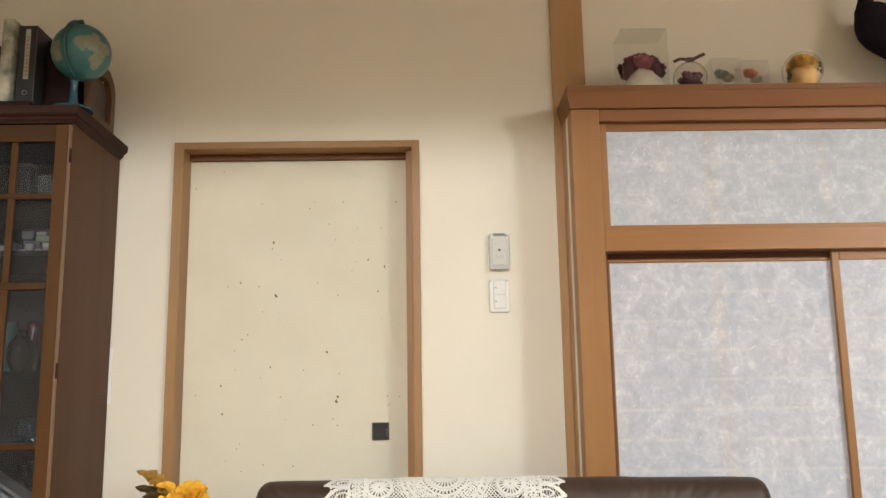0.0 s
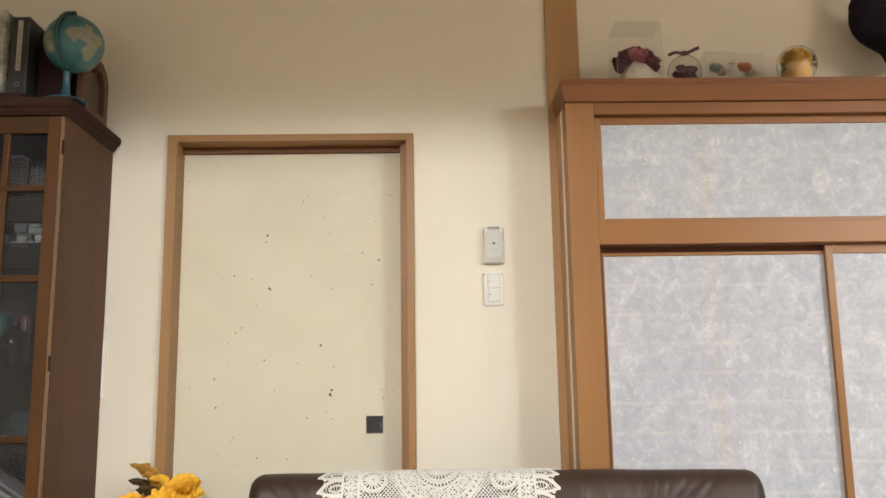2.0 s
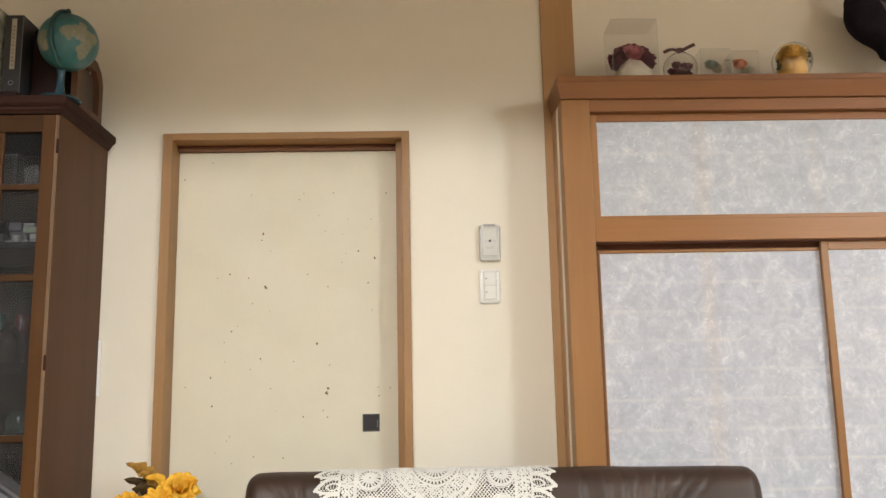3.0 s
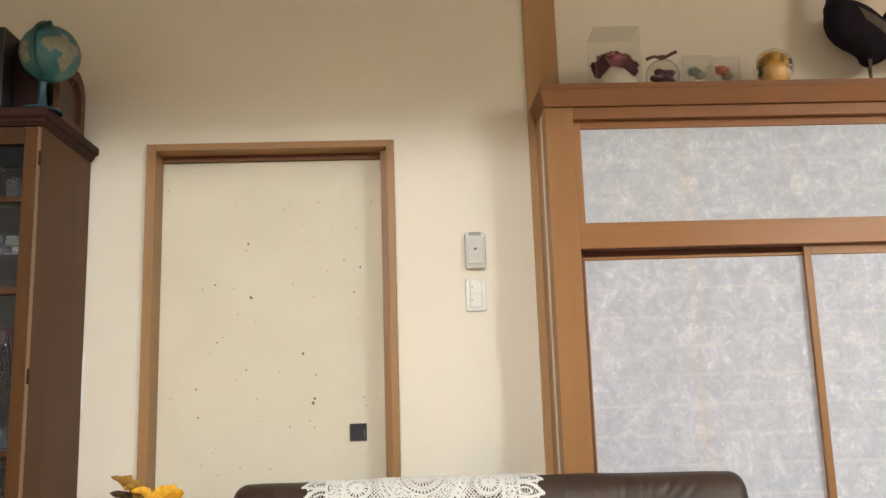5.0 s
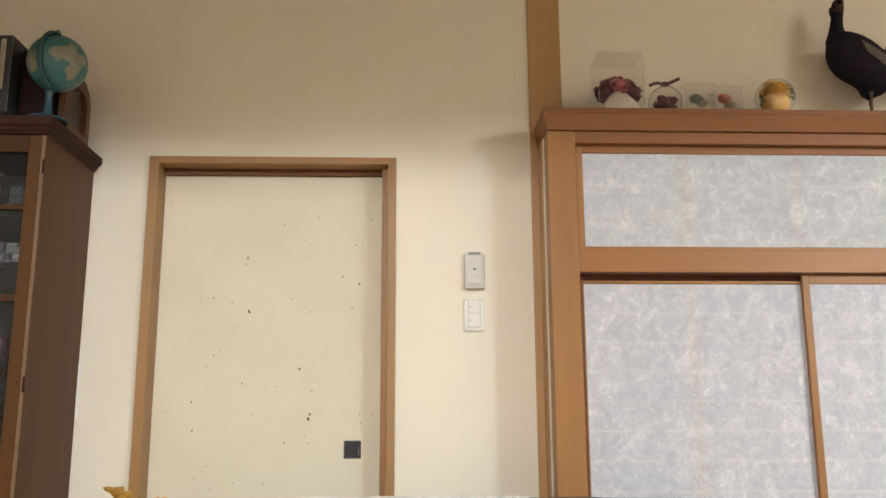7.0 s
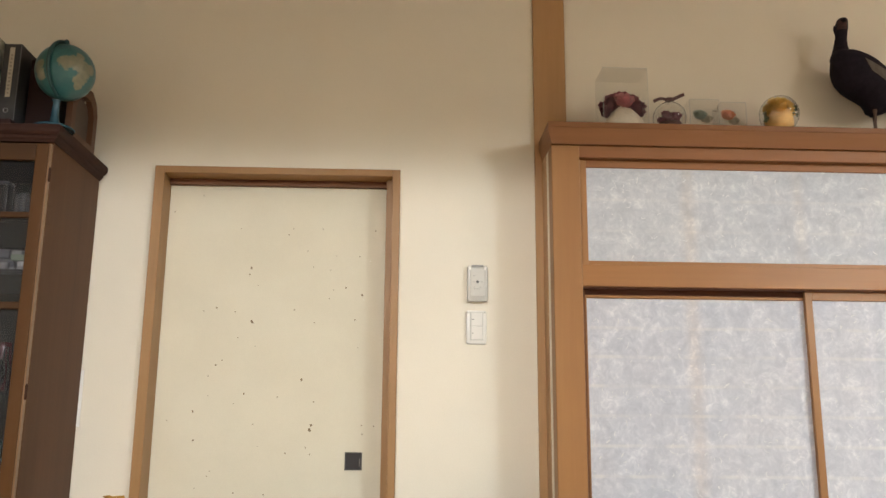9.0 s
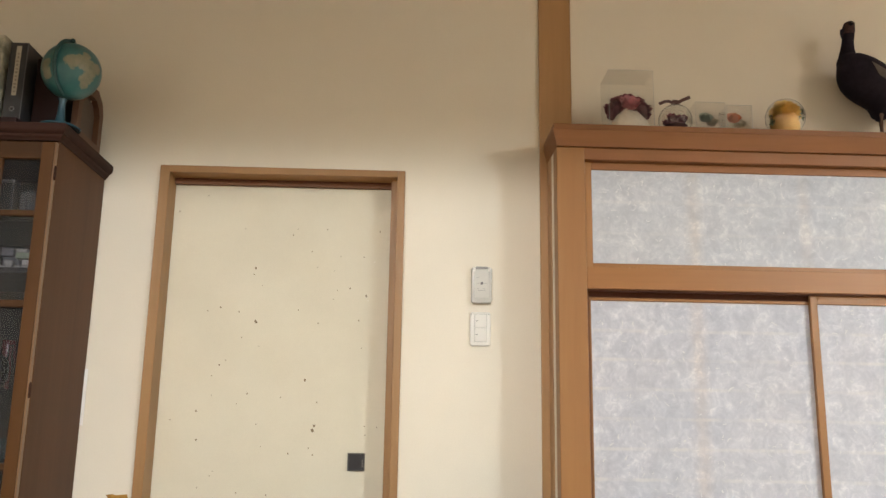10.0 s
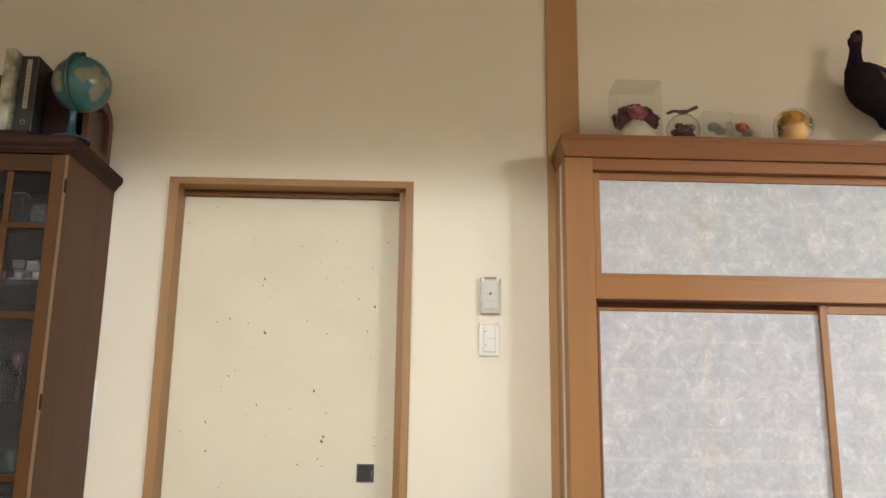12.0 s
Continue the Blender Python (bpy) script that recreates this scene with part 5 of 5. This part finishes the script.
def crease(x, s_):
    if s_ < 0.01:
        return 0.0
    k = 0.0
    for x0, lean, amp, w in ((0.59, 0.10, 0.8, 0.006), (0.645, 0.35, 1.0, 0.005), (0.672, 0.5, 0.7, 0.004), (0.715, 0.7, 1.1, 0.006), (0.755, 0.85, 0.9, 0.005), (0.80, 1.0, 0.8, 0.006), (0.43, -0.1, 0.6, 0.008), (0.50, 0.05, 0.7, 0.006), (0.545, -0.1, 0.6, 0.005), (-0.43, -0.7, 0.9, 0.006), (-0.385, -0.5, 0.9, 0.005), (-0.34, -0.2, 0.6, 0.006)):
        xc = x0 - lean * (s_ - 0.06) + 0.004 * math.sin(s_ * 60 + x0 * 40)
        k += amp * math.exp(-((x - xc) / w) ** 2)
    return -0.0072 * k * min(1, (s_ - 0.01) / 0.05)


bm = bmesh.new()
NX, NS = 260, 64
sv = [-0.34 + 0.64 * k / NS for k in range(NS + 1)]
g = []
for i in range(NX + 1):
    if i < 12:
        x = SX0 + 0.052 * (1 - math.cos(math.pi / 2 * i / 12))
    elif i > NX - 12:
        x = SX1 - 0.052 * (1 - math.cos(math.pi / 2 * (NX - i) / 12))
    else:
        x = SX0 + 0.052 + (SX1 - SX0 - 0.104) * (i - 12) / (NX - 24)
    row = []
    for s_ in sv:
        y, z = back_profile(s_)
        d = crest_drop(x)
        w = 0.0035 * noise.noise(Vector((x * 7, s_ * 9, 2.0)))
        yy = y + (2.53 - y) * min(1, d / 0.075) - crease(x, s_) * 0.9 + w * 0.5
        sag = 0.008 * max(0.0, min(1.0, (x - 0.35) / 0.45)) * max(0.0, min(1.0, (z - 0.5) / 0.2))
        row.append(bm.verts.new((x, yy, z - sag - d * max(0.0, min(1, (z - 0.45) / 0.25)) + w)))
    g.append(row)
for i in range(NX):
    for k in range(NS):
        bm.faces.new((g[i][k], g[i + 1][k], g[i + 1][k + 1], g[i][k + 1]))
bm.faces.new(g[0])
bm.faces.new(list(reversed(g[-1])))
part("backrest", bm, LEATHER, sofa, "plump creased leather backrest", smooth=True)
for x0, x1 in ((SX0 + 0.02, 0.215), (0.222, SX1 - 0.02)):
    part("seat_cushion", boxed(x0, x1, 1.78, 2.42, 0.30, 0.44, bevel=0.05, segments=5), LEATHER, sofa, smooth=True)
part("seat_base", boxed(SX0, SX1, 1.80, 2.60, 0.08, 0.30, bevel=0.02), LEATHER, sofa, smooth=True)
for x0, x1 in ((SX0 - 0.17, SX0 - 0.002), (SX1 + 0.002, SX1 + 0.17)):
    part("armrest", boxed(x0, x1, 1.78, 2.56, 0.08, 0.56, bevel=0.06, segments=5), LEATHER, sofa, smooth=True)
for x in (SX0, SX1):
    for y in (1.86, 2.52):
        bm = lathe(bmesh.new(), [(0.018, 0), (0.026, 0.08)], (x, y, 0), 14, cap=True)
        part("leg", bm, DARK_X, sofa, smooth=True)

# ---- lace runner over the backrest ----
DX0, DX1 = -0.302, 0.360
DC = (DX0 + DX1) / 2
bm = bmesh.new()
lace = thing("lace_runner", "white crocheted lace runner draped over the sofa's backrest", "lace cloth", (DC, 2.53, 0.762))


def sew(name, label=""):
    """Turn what has been worked so far into one part of the runner."""
    global bm
    ob = part(name, bm, LACE, lace, label)
    mod = ob.modifiers.new("thick", "SOLIDIFY")
    mod.thickness, mod.offset = 0.0016, 0
    bm = bmesh.new()
    return ob


def cloth(u, s_, lift=0.0022):
    u, s_ = u + 0.0016 * noise.noise(Vector((u * 70, s_ * 70, 3))), s_ + 0.0016 * noise.noise(Vector((u * 70, s_ * 70, 31)))
    y, z = back_profile(s_)
    y2, z2 = back_profile(s_ + 0.002)
    ny, nz = -(z2 - z), (y2 - y)
    q = math.hypot(ny, nz)
    ny, nz = (ny / q, nz / q)
    if s_ > -0.1 and ny > 0 and s_ > 0.05:
        ny, nz = -ny, -nz
    if nz < 0 and abs(s_) < 0.1:
        ny, nz = -ny, -nz
    w = 0.0035 * noise.noise(Vector(((DC + u) * 7, s_ * 9, 2.0)))
    return (DC + u, y + ny * lift + w * 0.5, z + nz * lift + w + 0.0012 * noise.noise(Vector((u * 60, s_ * 40, 7))))


def strip(pts, w, closed=False, lift=0.0022):
    n = len(pts)
    rows = []
    for i, (u, s_) in enumerate(pts):
        a = pts[(i - 1) % n] if closed or i > 0 else pts[i]
        b = pts[(i + 1) % n] if closed or i < n - 1 else pts[i]
        dx, dy = b[0] - a[0], b[1] - a[1]
        q = math.hypot(dx, dy) or 1
        ox, oy = -dy / q * w / 2, dx / q * w / 2
        rows.append((bm.verts.new(cloth(u + ox, s_ + oy, lift)), bm.verts.new(cloth(u - ox, s_ - oy, lift))))
    for i in range(n if closed else n - 1):
        a, b = rows[i], rows[(i + 1) % n]
        bm.faces.new((a[0], a[1], b[1], b[0]))


def ring_(u, s_, r, w, n=28, lift=0.0026, a0=0, a1=360):
    closed = a1 - a0 >= 360
    m = n if closed else n + 1
    strip([(u + r * math.cos(radians(a0 + (a1 - a0) * k / n)), s_ + r * math.sin(radians(a0 + (a1 - a0) * k / n))) for k in range(m)], w, closed, lift)


def disc_(u, s_, r, n=14, lift=0.003):
    bm.faces.new([bm.verts.new(cloth(u + r * math.cos(2 * math.pi * k / n), s_ + r * math.sin(2 * math.pi * k / n), lift)) for k in range(n)])


def wheel(u, s_, r, spokes):
    ring_(u, s_, r * 0.13, r * 0.10, 16)
    ring_(u, s_, r * 0.33, r * 0.34)
    for k in range(spokes):
        a = 2 * math.pi * k / spokes + rng.uniform(-0.03, 0.03)
        strip([(u + r * q * math.cos(a), s_ + r * q * math.sin(a)) for q in (0.48, 0.65, 0.88)], r * 0.135, lift=0.0027)
    ring_(u, s_, r * 0.98, r * 0.24)
    ring_(u, s_, r * 1.17, r * 0.07)


def petal_ring(u, s_, du, ds, w):
    """A leaf-shaped loop that runs from (u, s_) by (du, ds)."""
    q = math.hypot(du, ds)
    pts = []
    for k in range(14):
        a = 2 * math.pi * k / 14
        along, across = 0.5 - 0.5 * math.cos(a), 0.27 * math.sin(a) * abs(math.sin(a)) ** 0.3
        pts.append((u + du * along - ds * across, s_ + ds * along + du * across))
    strip(pts, w, True, 0.0029)


S0, S1 = -0.12, 0.20
END = 0.266         # where the band ends and the points begin
# net ground, two slanted sets of threads
step = 0.0098
k = -80
while k < 120:
    for sgn in (1, -1):
        pts = []
        for i in range(0, 25):
            s_ = S0 + (S1 - S0) * i / 24
            u = -0.5 + k * step + sgn * (s_ - S0) * 0.9 + (0.0 if sgn > 0 else 0.3)
            pts.append((u, s_))
        pts = [p for p in pts if abs(p[0]) < END and (p[0] ** 2 + (p[1] - 0.012) ** 2) > 0.066 ** 2 and math.hypot(abs(p[0]) - 0.181, p[1] - 0.050) > 0.036]
        run = []
        for p in pts:
            if run and abs(p[1] - run[-1][1]) > 0.02:
                if len(run) > 1:
                    strip(run, 0.0024, lift=0.0016)
                run = []
            run.append(p)
        if len(run) > 1:
            strip(run, 0.0024, lift=0.0016)
    k += 1
tagged(sew("net_ground", "fine openwork net"), kind="stuff")
# central medallion
CM = 0.012
ring_(0, CM, 0.0024, 0.0022, 16)
ring_(0, CM, 0.0115, 0.0165, 28)
for k in range(24):
    a = 2 * math.pi * k / 24
    strip([(q * math.cos(a), CM + q * math.sin(a)) for q in (0.019, 0.029, 0.040)], 0.0050, lift=0.0027)
ring_(0, CM, 0.0435, 0.0070, 44)
ring_(0, CM, 0.0525, 0.0060, 44)
for k in range(60):
    a = 2 * math.pi * k / 60
    strip([(q * math.cos(a), CM + q * math.sin(a)) for q in (0.045, 0.051)], 0.0020, lift=0.0027)
for k in range(38):
    a = 2 * math.pi * k / 38
    strip([(q * math.cos(a), CM + q * math.sin(a)) for q in (0.055, 0.062)], 0.0055, lift=0.0027)
ring_(0, CM, 0.0665, 0.0065, 44)
for k in range(14):
    a = 2 * math.pi * (k + 0.5) / 14
    cu, cs = 0.0875 * math.cos(a), CM + 0.0875 * math.sin(a)
    ring_(cu, cs, 0.0158, 0.0042, 18)
    disc_(cu, cs, 0.0024, 8)
    for j in range(6):
        b = 2 * math.pi * j / 6
        ring_(cu + 0.0078 * math.cos(b), cs + 0.0078 * math.sin(b), 0.0044, 0.0019, 9)
    b = 2 * math.pi * k / 14
    for q in (0.0765, 0.098):
        disc_(q * math.cos(b), CM + q * math.sin(b), 0.0032, 8)
ring_(0, CM, 0.1075, 0.0075, 60)
for k in range(46):
    a = 2 * math.pi * k / 46
    strip([(q * math.cos(a), CM + q * math.sin(a)) for q in (0.110, 0.120)], 0.0058, lift=0.0027)
ring_(0, CM, 0.1235, 0.0075, 64)
ring_(0, CM, 0.1325, 0.0030, 64)
sew("medallion", "round crocheted medallion")
for sg in (-1, 1):
    wheel(sg * 0.181, 0.050, 0.035, 19)
    sew("wheel_motif")
    wheel(sg * 0.181, 0.147, 0.035, 19)
    sew("wheel_motif")
    for u, w in ((0.220, 0.009), (0.264, 0.006)):
        strip([(sg * u, S0 + (S1 - S0) * i / 20) for i in range(21)], w, lift=0.0028)
    for i in range(8):
        s_ = -0.105 + i * 0.044
        for du, ds in ((0.021, 0), (-0.021, 0), (0, 0.022), (0, -0.022)):
            petal_ring(sg * 0.242, s_, sg * du, ds, 0.0052)
        disc_(sg * 0.242, s_, 0.0045, 8)
        disc_(sg * 0.230, s_ + 0.022, 0.0038, 8)
        disc_(sg * 0.254, s_ + 0.022, 0.0038, 8)
    sew("end_band")
    # pointed leaves along the end
    for i in range(7):
        s_ = -0.100 + i * 0.044
        strip([(sg * 0.262, s_ - 0.020), (sg * 0.282, s_ - 0.0205), (sg * 0.302, s_ - 0.014), (sg * 0.316, s_ - 0.002), (sg * 0.329, s_ + 0.012)], 0.0088, lift=0.003)
        strip([(sg * 0.262, s_ + 0.017), (sg * 0.284, s_ + 0.020), (sg * 0.306, s_ + 0.019), (sg * 0.329, s_ + 0.012)], 0.0074, lift=0.003)
        petal_ring(sg * 0.264, s_, sg * 0.034, 0.006, 0.0036)
        for pu, ps in ((0.294, -0.021), (0.312, -0.010), (0.330, 0.013), (0.314, 0.022)):
            disc_(sg * pu, s_ + ps, 0.0044, 7)
        for q in range(7):
            u = 0.266 + 0.0075 * q
            strip([(sg * u, s_ - 0.018 + 0.0022 * q), (sg * (u + 0.010), s_ + 0.017)], 0.0011, lift=0.0024)
            strip([(sg * u, s_ + 0.017), (sg * (u + 0.010), s_ - 0.016 + 0.0022 * q)], 0.0011, lift=0.0024)
        sew("pointed_leaf")
strip([(-END + 2 * END * i / 60, S1) for i in range(61)], 0.008, lift=0.003)
strip([(-END + 2 * END * i / 60, S0) for i in range(61)], 0.008, lift=0.003)
sew("hem")
bm.free()

CARD_WHITE = mottled("white_card", (0.86, 0.84, 0.80), (0.82, 0.80, 0.76), 20, 0.7)
# white card tucked behind the cabinet's edge
solo("card", boxed(-1.12, -1.0555, 2.8945, 2.8985, 0.985, 1.166, bevel=0.0005), CARD_WHITE, "white card tucked behind the cabinet against the wall", "card")

# ---- flowers beside the door ----
def flower_stand():
    s = thing("flower_stand", "small brown wooden stand beside the door", "stand", (-0.83, 2.78, 0))
    part("top", boxed(-0.98, -0.68, 2.64, 2.88, 0.39, 0.415, bevel=0.003), DARK_X, s)
    for x in (-0.965, -0.72):
        for y in (2.655, 2.84):
            part("leg", boxed(x, x + 0.025, y, y + 0.025, 0, 0.39, bevel=0.002), DARK_Z, s)


flower_stand()
v = thing("flower_vase", "dark vase of yellow artificial flowers by the wall", "flower vase", (-0.83, 2.78, 0.4155))
bm = bmesh.new()
lathe(bm, [(0.0005, 0), (0.045, 0.0), (0.06, 0.05), (0.055, 0.11), (0.03, 0.16), (0.034, 0.19), (0.029, 0.19), (0.025, 0.16), (0.0005, 0.15)], (-0.83, 2.78, 0.4155), 28)
part("vase", bm, DARK_CER, v, smooth=True)
PETAL_Y = flower_mat("sunflower_petal", (0.92, 0.60, 0.075), (0.82, 0.42, 0.035))
DRY = flower_mat("dried_leaf", (0.46, 0.26, 0.045), (0.26, 0.13, 0.025))
SEED = flower_mat("flower_heart", (0.10, 0.06, 0.02), (0.05, 0.03, 0.012))


def round_petal(bm, base, tip, width, cup, rr):
    """A broad petal with a rounded, slightly notched tip."""
    a, d = Vector(base), Vector(tip) - Vector(base)
    side = d.cross(Vector((0.2, -1, 0.4))).normalized()
    up = side.cross(d).normalized()
    rows = []
    for i in range(7):
        t = i / 6
        w = width * (0.28 + 0.72 * math.sin(math.pi * min(1.0, 0.12 + 0.62 * t))) * (1 if i < 6 else 0.55)
        c = a + d * t + up * cup * math.sin(math.pi * t * 0.8)
        rows.append([bm.verts.new(c + side * w * q + up * (cup * 0.9 * q * q + rr.uniform(-0.001, 0.001)) - d * 0.04 * q * q * t) for q in (-1, -0.5, 0, 0.5, 1)])
    for p, q in zip(rows, rows[1:]):
        for k in range(4):
            bm.faces.new((p[k], p[k + 1], q[k + 1], q[k]))


def sunflower(centre, r, up, seed):
    rr = random.Random(seed)
    up = Vector(up).normalized()
    side = up.cross(Vector((0, 0.2, 1))).normalized()
    fore = up.cross(side)
    c = Vector(centre)
    bm = bmesh.new()
    for ring_no, (cnt, q, lift) in enumerate(((13, 1.05, 0.02), (12, 0.95, 0.34), (9, 0.75, 0.62), (6, 0.48, 0.80))):
        for k in range(cnt):
            a = 2 * math.pi * (k + 0.5 * ring_no) / cnt + rr.uniform(-0.15, 0.15)
            out = side * math.cos(a) + fore * math.sin(a)
            base = c + out * r * 0.08
            tip = c + out * r * q * rr.uniform(0.85, 1.08) + up * r * (lift + rr.uniform(-0.1, 0.15))
            round_petal(bm, base, tip, r * 0.21 * rr.uniform(0.85, 1.15), r * 0.10 * rr.uniform(0.3, 1.4), rr)
    ball(bm, c + up * r * 0.10, r * 0.17, 10, 7)
    head = part("bloom", bm, PETAL_Y, v, "yellow artificial flower", smooth=True)
    bm = bmesh.new()
    tube(bm, [(-0.83, 2.78, 0.59), tuple(c - up * r * 0.7), tuple(c - up * r * 0.32)], 0.004, 8)
    part("stem", bm, LEAF, head, smooth=True)


def ragged_leaf(base, tip, width, seed):
    rr = random.Random(seed)
    a, d = Vector(base), Vector(tip) - Vector(base)
    side = d.cross(Vector((0, 1, 0.2))).normalized()
    up = side.cross(d).normalized()
    bm = bmesh.new()
    rows = []
    for i in range(13):
        t = i / 12
        w = width * math.sin(math.pi * min(1, 0.08 + 0.92 * t)) ** 0.7 * rr.uniform(0.55, 1.25)
        c = a + d * t + up * 0.010 * math.sin(5 * t) + side * 0.006 * math.sin(7 * t)
        rows.append([bm.verts.new(c + side * w * q + up * (0.35 * w * q * q + rr.uniform(-0.003, 0.003))) for q in (-1, -0.5, 0, 0.5, 1)])
    for p, q in zip(rows, rows[1:]):
        for k in range(4):
            bm.faces.new((p[k], p[k + 1], q[k + 1], q[k]))
    return bm


sunflower((-0.748, 2.765, 0.692), 0.060, (0.15, -0.55, 0.8), 1)
sunflower((-0.800, 2.735, 0.652), 0.062, (-0.05, -0.60, 0.8), 2)
sunflower((-0.905, 2.76, 0.640), 0.060, (-0.2, -0.6, 0.75), 3)
for a, b, w, m, q in (
    ((-0.800, 2.785, 0.700), (-0.914, 2.775, 0.784), 0.024, DRY, 1),
    ((-0.820, 2.780, 0.712), (-0.880, 2.770, 0.752), 0.020, DRY, 5),
    ((-0.815, 2.80, 0.668), (-0.925, 2.80, 0.734), 0.020, SEED, 2),
    ((-0.775, 2.77, 0.704), (-0.850, 2.765, 0.742), 0.015, PETAL_Y, 3),
    ((-0.83, 2.79, 0.675), (-0.90, 2.79, 0.705), 0.022, SEED, 4),
):
    part("leaf", ragged_leaf(a, b, w, q), m, v, "curled dried leaf", smooth=True)
